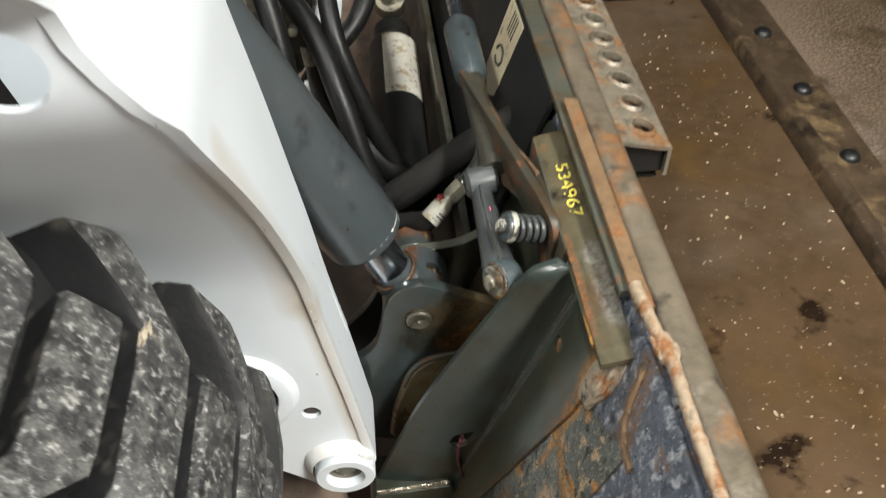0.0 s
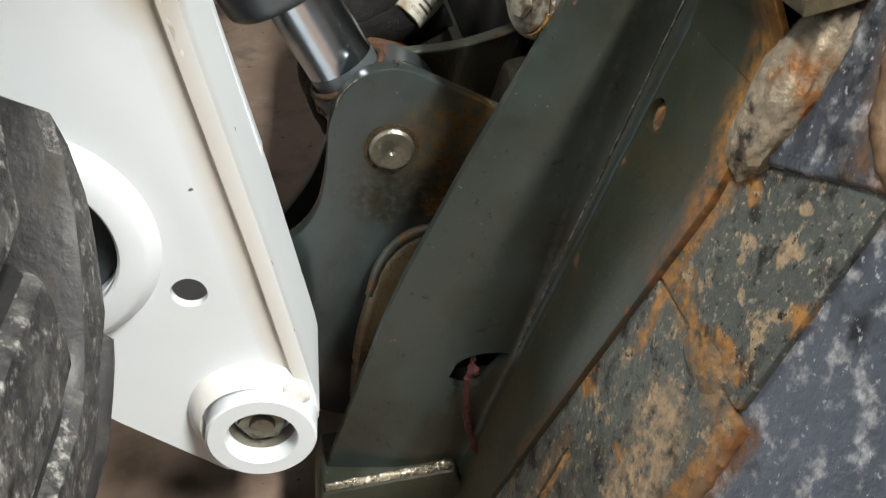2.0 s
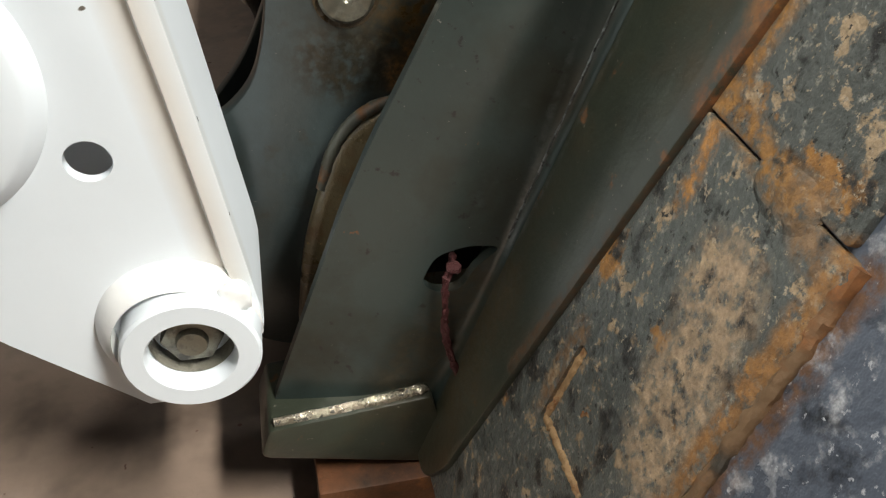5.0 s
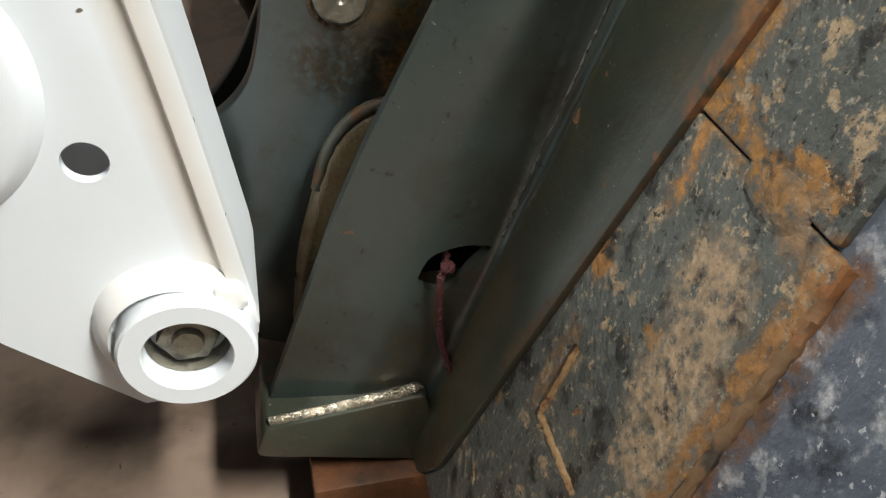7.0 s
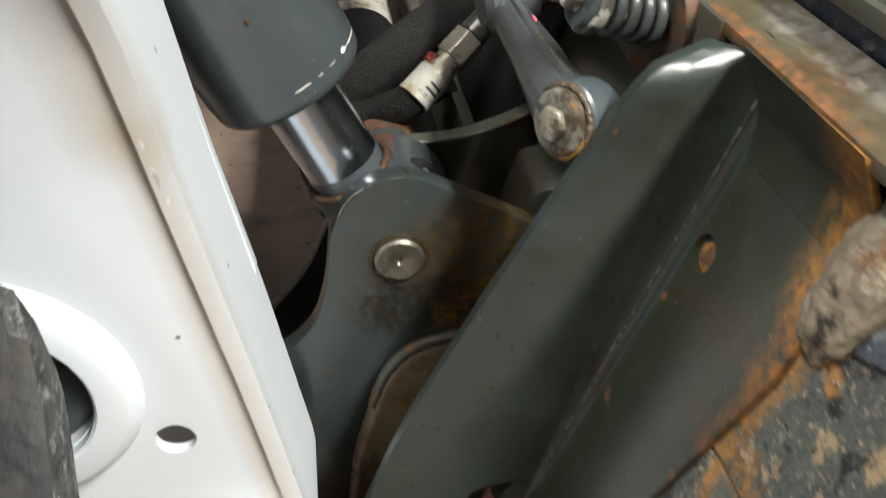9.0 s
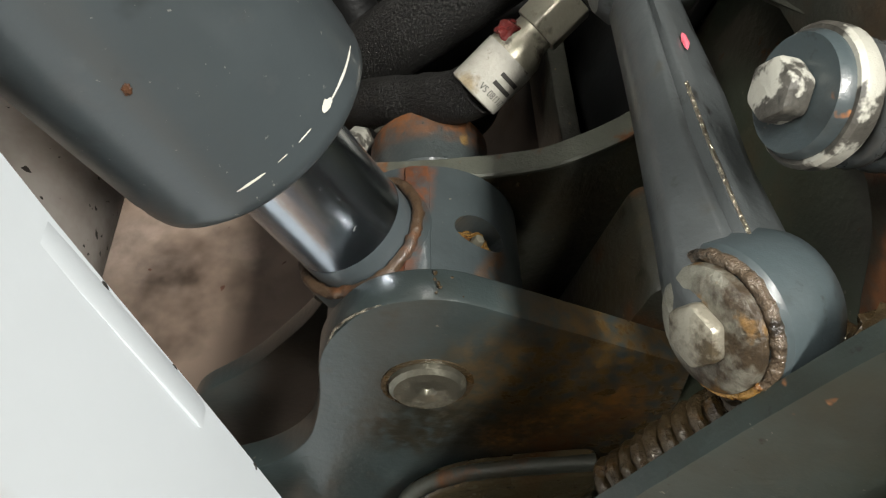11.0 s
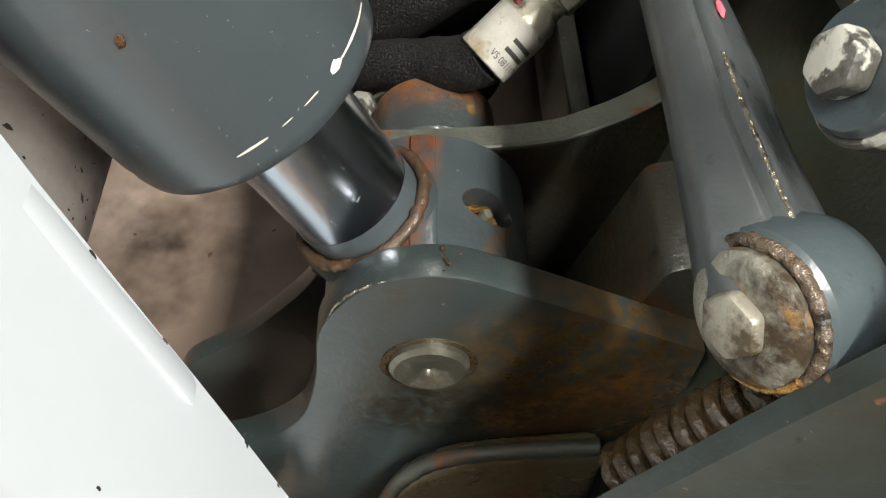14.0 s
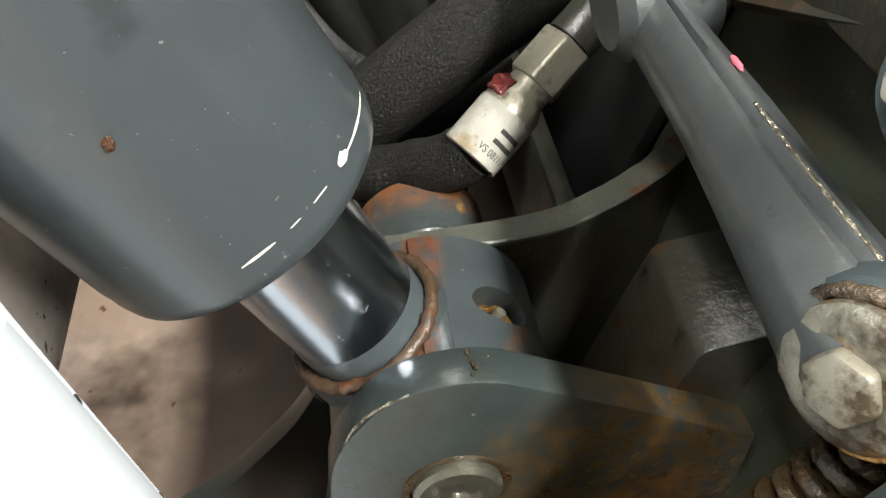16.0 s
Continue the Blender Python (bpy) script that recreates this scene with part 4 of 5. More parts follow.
A_FLAKE, A_YEL = chip_angle((0.018, 0.583, 0.392)), chip_angle((-0.004, 0.560, 0.388))
sense = 1 if A_FLAKE > A_YEL else -1
for mid, half, w in ((A_FLAKE + sense * 0.28, 0.26, 0.0010), (A_FLAKE, 0.055, 0.0030), (A_FLAKE - sense * 0.25, 0.06, 0.0005), (A_FLAKE - sense * 0.45, 0.04, 0.0004), (A_YEL, 0.11, 0.0009)):
    bm, last = bmesh.new(), None
    for k in range(9):
        a = mid + half * (k - 4) / 4
        ww = w * (0.25 + 0.75 * math.sin(math.pi * (k + 0.5) / 9)) * (1 + 0.4 * noise.noise(Vector((k * 0.9, w * 900, 0))))
        pair = [bm.verts.new(ma @ Vector((0.0418 * math.cos(a), 0.0418 * math.sin(a), h))) for h in (0.0990 - ww * 0.3, 0.0990 + ww * 0.6)]
        if last:
            bm.faces.new((last[0], pair[0], pair[1], last[1]))
        last = pair
    part("paint_chip", bm, M_FLAKE, barrel, "chip showing white primer")
spot = ma @ Vector((0.0417 * math.cos(chip_angle((-0.025, 0.561, 0.419))), 0.0417 * math.sin(chip_angle((-0.025, 0.561, 0.419))), 0.139))
part("rust_spot", lump(Matrix.Translation(spot), (0.0012, 0.0009, 0.0017), 3, 0.4, 3), M_STOP, barrel, "small rust blister")
# rod eye
eye = part("rod_eye", lathe([(0.0145, 0.0), (0.0352, 0.0), (0.0368, 0.0015), (0.0368, 0.0555), (0.0352, 0.057), (0.0145, 0.057)], along((PX, 0.5785, PZ), (PX, 0.70, PZ)), 64, True), M_EYE, cyl, "grey rod eye with a grease hole")
cut(eye, lathe([(0, 0.026), (0.0072, 0.026), (0.0072, 0.05), (0, 0.05)], along((PX, 0.606, PZ), (PX + 0.019, 0.606, PZ + 0.026)) @ Matrix.Diagonal((1.0, 1.5, 1, 1)), 28))
nip = (Vector((0.019, 0, 0.026))).normalized()
g0 = Vector((PX, 0.604, PZ)) + nip * 0.0265
part("grease_bed", blob(g0 + nip * 0.0015, (0.0075, 0.009, 0.004), 3, 0.4, 3), M_AMBER, eye, "amber grease in the hole")
part("grease_nipple", lathe([(0.0026, 0), (0.0026, 0.004), (0.0018, 0.005), (0.0024, 0.007), (0.0018, 0.0092), (0, 0.0095)], along(g0, g0 + nip), 16), M_ZINC, eye)
part("eye_weld", tube([ma @ Vector((0.0238 * math.cos(radians(a)), 0.0238 * math.sin(radians(a)), 0.0258)) for a in range(0, 361, 24)], 0.0021, 12, 8, 0.25, 4), M_RING, cyl, "rusty weld round the rod", crease=80)
part("eye_neck", lathe([(0.0262, -0.004), (0.0262, 0.022), (0.0240, 0.0265)], ma, 40), M_EYE, cyl)
part("eye_flat", slab(rounded([(-0.006, 0.0), (0.003, 0.0), (0.003, 0.052), (-0.006, 0.052)], 0.002), Matrix.Translation((PX + 0.0005, 0.5815, PZ + 0.0361)), 0.0016, 0.0006), M_EYE, eye)
part("grease_ring", tube([ma @ Vector((0.0245 * math.cos(radians(a)), 0.0245 * math.sin(radians(a)), 0.016)) for a in range(140, 320, 20)], 0.0036, 12, 8, 0.22, 9), M_GREASE, cyl, "old grease squeezed out of the joint", crease=80)

# boss behind the far ear, with its strap
boss = thing("pin_boss", (PX, 0.66, PZ), "rust-topped grey pin boss with a bent retaining strap", "pin boss")
part("boss", lathe([(0.010, 0.0), (0.0245, 0.0), (0.0255, 0.001), (0.0255, 0.0285), (0.0235, 0.030), (0.010, 0.030)], along((0.039, 0.650, 0.2815), (0.039, 0.80, 0.2815)), 56), M_RUSTED_BOSS, boss, "flaking rusty boss")
strap_line = spline([(0.004, 0.6415, 0.308), (0.023, 0.6395, 0.308), (0.050, 0.6400, 0.308), (0.0785, 0.6425, 0.308), (0.098, 0.6485, 0.308), (0.1265, 0.6645, 0.308), (0.150, 0.684, 0.308)], 8)
bm, rows = bmesh.new(), []
for i, p in enumerate(strap_line):
    d = (strap_line[min(i + 1, len(strap_line) - 1)] - strap_line[max(i - 1, 0)]).normalized()
    up = Vector((0, 0, 1))
    up = (up - d * up.dot(d)).normalized()
    n = d.cross(up)
    rows.append([bm.verts.new(p + up * a + n * b) for a, b in ((0.0015, -0.0052), (0.0015, 0.0052), (-0.16, 0.0052), (-0.16, -0.0052))])
for a, b in zip(rows, rows[1:]):
    for k in range(4):
        bm.faces.new((a[k], a[(k + 1) % 4], b[(k + 1) % 4], b[k]))
bm.faces.new(rows[0])
bm.faces.new(rows[-1][::-1])
part("strap", bevelled(bm, 0.0007, 2, 50), M_GREY_OILY, boss, "bent web plate with an oily face")
bm, rows = bmesh.new(), []
for i, p in enumerate(strap_line):
    d = (strap_line[min(i + 1, len(strap_line) - 1)] - strap_line[max(i - 1, 0)]).normalized()
    n = d.cross(Vector((0, 0, 1))).normalized()
    wob = 0.0003 * noise.noise(p * 160)
    rows.append([bm.verts.new(p + n * (c + wob) + Vector((0, 0, h))) for c, h in ((-0.0056, 0.0017), (-0.0056, 0.0030), (-0.0048, 0.0038), (0.0048, 0.0038), (0.0056, 0.0030), (0.0056, 0.0017))])
for a, b in zip(rows, rows[1:]):
    for k in range(6):
        bm.faces.new((a[k], a[(k + 1) % 6], b[(k + 1) % 6], b[k]))
bm.faces.new(rows[0])
bm.faces.new(rows[-1][::-1])
part("strap_edge", bm, M_STRAP, boss, "grey plate edge flecked with rust")
part("strap_bolt", prism(6, (0.013, 0.658, 0.312), (0.010, 0.646, 0.318), 0.0058), M_CHIPPED, boss)

# ---- locking lever ----
lever = thing("locking_lever", (0.115, 0.58, 0.36), "oily grey locking lever with a bolted boss", "lever")
LB = Vector((0.1135, 0.5190, 0.3830))
bx = Vector((1, 0.50, -0.22)).normalized()
part("lever_boss", lathe([(0, -0.0085), (0.0160, -0.0085), (0.0185, -0.006), (0.0192, 0.000), (0.0188, 0.007), (0.0170, 0.0120), (0.0130, 0.0150), (0.0070, 0.0168), (0, 0.0173)], along(LB, LB + bx), 48), M_GREY, lever, "round grey boss")
HUB = Vector((0.1130, 0.651, 0.389))
# tapered arm with a ridge
LEVER_Y = (0.517, 0.527, 0.541, 0.5625, 0.590, 0.617, 0.651)
LEVER_L = (0.0975, 0.0963, 0.0970, 0.0978, 0.0988, 0.0995, 0.1005)
LEVER_R = (0.1325, 0.1322, 0.1287, 0.1258, 0.1254, 0.1236, 0.1225)
LEVER_RIDGE = (0.1090, 0.1085, 0.1070, 0.1048, 0.1050, 0.1055, 0.1070)
LEVER_GLINT = (0.1150, 0.1138, 0.1118, 0.1100, 0.1090, 0.1088, 0.1095)
bm, rows = bmesh.new(), []
for i in range(29):
    y = 0.517 + 0.134 * i / 28
    xl, xr, x1, x2 = (float(np.interp(y, LEVER_Y, v)) for v in (LEVER_L, LEVER_R, LEVER_RIDGE, LEVER_GLINT))
    low, up = 0.373 + 0.006 * (y - 0.517) / 0.134, 0.0025 * math.sin((y - 0.517) / 0.134 * 3.1)
    prof = ((xl + 0.002, low), (xl, 0.380), (xl + 0.0004, 0.3885), (xl + 0.0022, 0.3915), (x1 - 0.0008, 0.3962), (x1 + 0.0006, 0.3966), (x1 * 0.5 + x2 * 0.5, 0.3954), (x2 - 0.001, 0.3974), (x2 + 0.0004, 0.3976), (x2 + (xr - x2) * 0.30, 0.3940), (x2 + (xr - x2) * 0.68, 0.3895), (xr - 0.001, 0.3845), (xr, 0.380), (xr - 0.003, low))
    rows.append([bm.verts.new((a, y, b + up)) for a, b in prof])
for a, b in zip(rows, rows[1:]):
    for k in range(14):
        bm.faces.new((a[k], a[(k + 1) % 14], b[(k + 1) % 14], b[k]))
bm.faces.new(rows[0])
bm.faces.new(rows[-1][::-1])
arm_piece = part("lever_arm", bm, M_LEVER, lever, "worn grey lever arm with a shiny ridge", crease=60)
# the ridge's specular glint, built as a fine bright tube
part("ridge_glint", tube([(float(np.interp(y, LEVER_Y, LEVER_GLINT)), y, 0.3975 + 0.0025 * math.sin((y - 0.517) / 0.134 * 3.1)) for y in (0.524, 0.535, 0.548, 0.560, 0.572, 0.580)], 0.0006, 8, 10, 0.25, 3), M_GLINT, arm_piece, "thin bright line drawn for the glint on the ridge")
part("paint_mark", blob((0.1135, 0.600, 0.3978), (0.0010, 0.0034, 0.0007), 4, 0.4), M_PINK, arm_piece, "dab of pink paint")
part("hub", lathe([(0, -0.018), (0.012, -0.018), (0.0165, -0.014), (0.0172, 0.0), (0.0165, 0.012), (0.012, 0.016), (0, 0.016)], along(HUB, HUB + Vector((1, 0.1, 0.1))), 40), M_LEVER, lever, "rounded hub")
b0 = LB - bx * 0.0085
smear_at = along(b0, b0 + bx).inverted() @ (b0 + Vector((0.006, -0.012, -0.012)))
SMEAR = [math.degrees(math.atan2(smear_at.y, smear_at.x)) + d for d in (-35, -18, 0, 18, 35)]
part("washer", lathe([(0, 0.0), (0.0142, 0.0), (0.0151, 0.001), (0.0149, 0.003), (0.0135, 0.0042), (0.0105, 0.0050), (0, 0.0050)], along(b0, b0 - bx), 40), M_WASHER, lever, "dirty steel washer")
part("grease_collar", tube([along(b0, b0 + bx) @ Vector((0.0160 * math.cos(radians(a)), 0.0160 * math.sin(radians(a)), 0.0006)) for a in range(0, 361, 20)], 0.0017, 12, 8, 0.20, 12), M_CRUST, lever, "crusted grease round the washer", crease=80)
part("amber_smear", tube([along(b0, b0 + bx) @ Vector((0.0158 * math.cos(radians(a)), 0.0158 * math.sin(radians(a)), -0.0012)) for a in SMEAR], 0.0010, 8, 6, 0.3, 3), M_AMBER, lever, "smear of amber grease", crease=80)
part("bolt_head", prism(6, b0 - bx * 0.0045, b0 - bx * 0.0090, 0.0080, 0.0014), M_BOLT, lever, "hexagon bolt head")

# spring, its bolt and the handle plate
hplate = thing("lever_handle", (0.16, 0.6, 0.36), "rust-edged steel locking handle with coil spring", "handle")
SC = Vector((0.1190, 0.5395, 0.4300))
sx = Vector((0.92, 0.12, -0.34)).normalized()
part("spring_seat", lathe([(0, 0), (0.0140, 0), (0.0148, 0.001), (0.0148, 0.0045), (0.0138, 0.006), (0, 0.006)], along(SC, SC + sx), 40), M_CHIPPED, hplate, "chipped white spring washer")
part("seat_cup", lathe([(0, -0.003), (0.0120, -0.003), (0.0130, -0.001), (0.0130, 0.002)], along(SC, SC + sx), 40), M_GREY, hplate)
part("spring_bolt", prism(6, SC - sx * 0.003, SC - sx * 0.0095, 0.0070, 0.0014), M_CHIPPED, hplate, "paint-chipped hexagon bolt head")
ms = along(SC + sx * 0.006, SC + sx)
part("coil_spring", tube([ms @ Vector((0.0108 * math.cos(a), 0.0108 * math.sin(a), 0.0025 + 0.0285 * a / (2 * math.pi * 4.0))) for a in [2 * math.pi * 4.0 * k / 64 for k in range(65)]], 0.0027, 12, 2), M_SPRING, hplate, "shiny dark coil spring")
HP = SC + sx * 0.0395
plate_out = rounded([(-0.030, 0.350, 0.01), (-0.006, 0.345, 0.01), (0.006, 0.380, 0.02), (0.030, 0.392, 0.03), (0.10, 0.402, 0.03), (0.26, 0.412, 0.01), (0.26, 0.430, 0.01), (0.10, 0.438, 0.03), (0.02, 0.440, 0.02), (-0.012, 0.438, 0.015), (-0.022, 0.420, 0.02), (-0.016, 0.395, 0.02)], 0.01)
turn = Matrix(((-0.194, 0, 0.981, HP.x), (0.981, 0, 0.194, HP.y), (0, 1, 0, 0), (0, 0, 0, 1)))
part("handle_plate", slab(plate_out, turn, 0.009, 0.0015), M_HANDLE, hplate, "rust-edged plate of the handle")
lean = Matrix(((0, 0.6, 0.8, 0.16), (1, 0, 0, 0), (0, 0.8, -0.6, 0.425), (0, 0, 0, 1)))
part("handle_blade", slab(rounded([(0.862, -0.062), (0.820, -0.044), (0.690, -0.020), (0.612, 0.004), (0.560, 0.008), (0.566, -0.010), (0.609, -0.030), (0.656, -0.050), (0.743, -0.060), (0.80, -0.072)], 0.012), lean, 0.007, 0.0012), M_HANDLE, hplate, "flat oily blade of the handle with a rusty edge")
part("blade_edge", tube([lean @ Vector((y, u, -0.0005)) for y, u in ((0.815, -0.043), (0.75, -0.032), (0.69, -0.0205), (0.65, -0.008), (0.612, 0.003))], 0.0024, 8, 8, 0.25, 4), M_RAILBAR, hplate, "rusted blade edge", crease=80)
part("handle_bar", tube([(0.126, 0.655, 0.400), (0.123, 0.72, 0.410), (0.121, 0.80, 0.418)], 0.013, 20, 8), M_GREY_OILY, hplate, "oily handle stem")
part("handle_socket", lathe([(0.013, 0), (0.019, 0.012), (0.020, 0.11), (0.013, 0.125), (0, 0.126)], along((0.121, 0.79, 0.418), (0.119, 0.95, 0.420)), 24), M_GREY, hplate, "grey handle socket")
part("handle_rod", rod((0.120, 0.91, 0.420), (0.116, 1.20, 0.422), 0.009), M_CHROME, hplate, "bright round handle rod")
part("stub_bolt", prism(6, (0.165, 0.668, 0.392), (0.178, 0.668, 0.392), 0.008), M_ZINC, hplate)

# ---- lift arm ----
arm = thing("lift_arm", (-0.06, 0.5, 0.12), "white painted steel loader lift arm with a pivot boss", "loader arm")
# outer plate: upright below, flaring outwards above
# top two points: overhang added to keep the key light off the plate below
OUT = [(0.08, 0.4785), (0.40, 0.4785), (0.455, 0.474), (0.50, 0.462), (0.55, 0.443), (0.60, 0.419), (0.66, 0.386), (0.70, 0.363), (0.715, 0.358), (0.775, 0.356), (0.79, 0.335), (0.90, 0.20)]
FRONT = [(0.100, -0.030), (0.135, -0.019), (0.172, -0.0215), (0.282, -0.0355), (0.385, -0.0505), (0.455, -0.059), (0.51, -0.067), (0.58, -0.077), (0.665, -0.091), (0.80, -0.108), (0.90, -0.12)]


def arm_y(z):
    return float(np.interp(z, *zip(*OUT)))


def arm_x(z):
    return float(np.interp(z, *zip(*FRONT)))


def near_x(z):
    """The front edge on the outer side, which runs back above the flare."""
    return arm_x(z) - float(np.interp(z, (0.69, 0.73, 0.755, 0.9), (0, 0.018, 0.027, 0.03)))


zs = [0.112, 0.118, 0.125, 0.132, 0.14, 0.15, 0.162] + [0.18 + 0.02 * k for k in range(37)]
bm, rows = bmesh.new(), []
for z in zs:
    xr = near_x(z) - 0.006
    xl = -0.42 if z > 0.36 else -0.138 - 0.9 * max(0.0, z - 0.166)
    if z < 0.166:
        xl = -0.138 + (0.166 - z) * 1.03
    if z < 0.162:
        xr = -0.0540 + math.sqrt(max(0.0, 0.030 ** 2 - (z - 0.159) ** 2))
        if z < 0.130:
            xr = min(xr, -0.060)
    xl = min(xl, xr - 0.002)
    rows.append([[bm.verts.new((xl + (xr - xl) * k / 10, arm_y(z) + d, z)) for k in range(11)] for d in (0.0, 0.0055)])
for (a, a2), (b, b2) in zip(rows, rows[1:]):
    for k in range(10):
        bm.faces.new((a[k], a[k + 1], b[k + 1], b[k]))
        bm.faces.new((a2[k], b2[k], b2[k + 1], a2[k + 1]))
    bm.faces.new((a[0], b[0], b2[0], a2[0]))
    bm.faces.new((a[10], a2[10], b2[10], b[10]))
for a, a2 in (rows[0], rows[-1]):
    for k in range(10):
        bm.faces.new((a[k], a2[k], a2[k + 1], a[k + 1]))
outer = part("outer_plate", bm, M_WHITE, arm, "white outer plate with small drain hole", crease=60)
cut(outer, lathe([(0, -0.1), (0.0095, -0.1), (0.0095, 0.1), (0, 0.1)], along((-0.079, 0.48, 0.2535), (-0.079, 1, 0.2535)), 36))
cut(outer, lathe([(0, -0.08), (0.024, -0.08), (0.024, 0.08), (0, 0.08)], along((-0.170, 0.36, 0.7370), (-0.170, 1, 0.7370)), 36))
cut(outer, lathe([(0, -0.1), (0.045, -0.1), (0.045, 0.1), (0, 0.1)], along((-0.152, 0.48, 0.2925), (-0.152, 1, 0.2925)), 48))
# front plate
bm, rows = bmesh.new(), []
for z in [0.159, 0.164, 0.172, 0.18] + [0.19 + 0.02 * k for k in range(36)]:
    y0, x = arm_y(z) - 0.0035, arm_x(z)
    rows.append([bm.verts.new((x + dx, y, z)) for x, dx, y in ((near_x(z), 0, y0), (x, 0, 0.5515), (x, -0.009, 0.5515), (near_x(z), -0.009, y0))])
for a, b in zip(rows, rows[1:]):
    for k in range(4):
        bm.faces.new((a[k], a[(k + 1) % 4], b[(k + 1) % 4], b[k]))
bm.faces.new(rows[0])
bm.faces.new(rows[-1][::-1])
part("front_plate", bevelled(bm, 0.0008, 2, 50), M_WHITE, arm, "white front plate with nicked edges", crease=50)
part("inner_plate", slab([(-0.045, 0.135), (-0.037, 0.30), (-0.062, 0.46), (-0.11, 0.80), (-0.30, 0.80), (-0.22, 0.44), (-0.13, 0.17)], xz_plane(0.5415), 0.009, 0.001), M_WHITE, arm)
# unseen plate added to keep light out of the box behind the drain hole
part("rear_plate", slab([(0.4885, 0.17), (0.541, 0.17), (0.541, 0.42), (0.4885, 0.42)], yz_plane(-0.21), 0.006, 0), M_WHITE, arm)
part("seam_weld", tube([(near_x(z) - 0.0062, arm_y(z) + 0.0012, z) for z in (0.15, 0.18, 0.22, 0.27, 0.32, 0.37, 0.42, 0.46, 0.50, 0.55)], 0.0045, 14, 12, 0.05, 3), M_SEAM, arm, "beige-stained painted weld seam", crease=80)
# pivot boss
BX, BZ = -0.0540, 0.1590
mb = along((BX, 0.478, BZ), (BX, 0.0, BZ))
part("pivot_boss", lathe([(0.0198, -0.055), (0.0198, 0.0190), (0.0208, 0.0205), (0.0302, 0.0205), (0.0316, 0.0190), (0.0318, 0.012), (0.0322, -0.002), (0.0322, -0.055)], mb, 72, True), M_WHITE, arm, "thick white pivot boss")
part("boss_weld", lathe([(0.0300, 0.0125), (0.0325, 0.0105), (0.0352, 0.0065), (0.0372, 0.0025), (0.0380, -0.0005), (0.0300, -0.003)], Matrix.Translation((-0.0045, 0, 0.0030)) @ mb, 64, True), M_WELD_WHITE, arm, "painted fillet weld")
part("weld_lump", lump(Matrix.Translation((-0.0310, 0.4665, 0.1845)), (0.0075, 0.004, 0.009), 8, 0.14, 4, 1.6), M_WELD_WHITE, arm)
bolt = part("pivot_bolt", lathe([(0, 0.012), (0.0068, 0.012), (0.0075, 0.0105), (0.0078, 0.0), (0.0078, -0.03), (0, -0.03)], mb, 28), M_STEEL, arm, "steel pivot bolt")
part("pivot_nut", prism(6, mb @ Vector((0, 0, -0.012)), mb @ Vector((0, 0, 0.0085)), 0.0150, 0.0015), M_STEEL, arm, "worn hexagon nut")
part("retainer", lathe([(0.0, -0.0145), (0.0205, -0.0145), (0.0205, -0.0125), (0.0, -0.0125)], mb, 40), M_BORE, arm)
part("bore_liner", lathe([(0.0196, -0.0120), (0.0196, 0.0090), (0.0191, 0.0100), (0.0186, 0.0090), (0.0186, -0.0120)], mb, 48, True), M_BORE, arm, "greasy bore of the boss")
# cross tube ring
mr = along((-0.152, 0.478, 0.2925), (-0.152, 0.0, 0.2925))
ring = part("tube_ring", lathe([(0.0455, -0.04), (0.0455, 0.006), (0.047, 0.0075), (0.0585, 0.0075), (0.061, 0.0060), (0.066, -0.0005), (0.066, -0.03)], mr, 72, True), M_WHITE, arm, "white welded tube ring")
part("tube_plate", lathe([(0, -0.010), (0.0454, -0.010), (0.0454, -0.018), (0, -0.018)], mr, 48), M_GREY, ring, "grey recessed disc")

part("torque_tube", lathe([(0, 0.0), (0.0575, 0.0), (0.0580, 0.001), (0.0580, 1.0), (0, 1.0)], along((-0.152, 0.5515, 0.2925), (-0.152, 2.0, 0.2925)), 72), M_SPATTER, arm, "white cross tube spattered with dark oil")

# ---- front wheel ----
wheel = thing("front_wheel", (-0.437, 0.35, 0.0), "dusty black loader tyre with deep interleaved lugs", "tyre")
WC, WR = Vector((-0.446, 0.312, 0.334)), 0.349
mw = Matrix.Translation(WC) @ Matrix(((1, 0, 0, 0), (0, 0, 1, 0), (0, -1, 0, 0), (0, 0, 0, 1)))
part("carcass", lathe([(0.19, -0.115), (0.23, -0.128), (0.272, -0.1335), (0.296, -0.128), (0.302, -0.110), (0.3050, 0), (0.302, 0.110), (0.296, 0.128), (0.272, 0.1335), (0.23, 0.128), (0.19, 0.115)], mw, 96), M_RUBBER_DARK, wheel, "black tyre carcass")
part("rim", lathe([(0, -0.02), (0.12, -0.02), (0.15, -0.05), (0.188, -0.11), (0.196, -0.116), (0.196, 0.116), (0.188, 0.11), (0.15, -0.03), (0, -0.005)], mw, 48), M_WHITE, wheel)


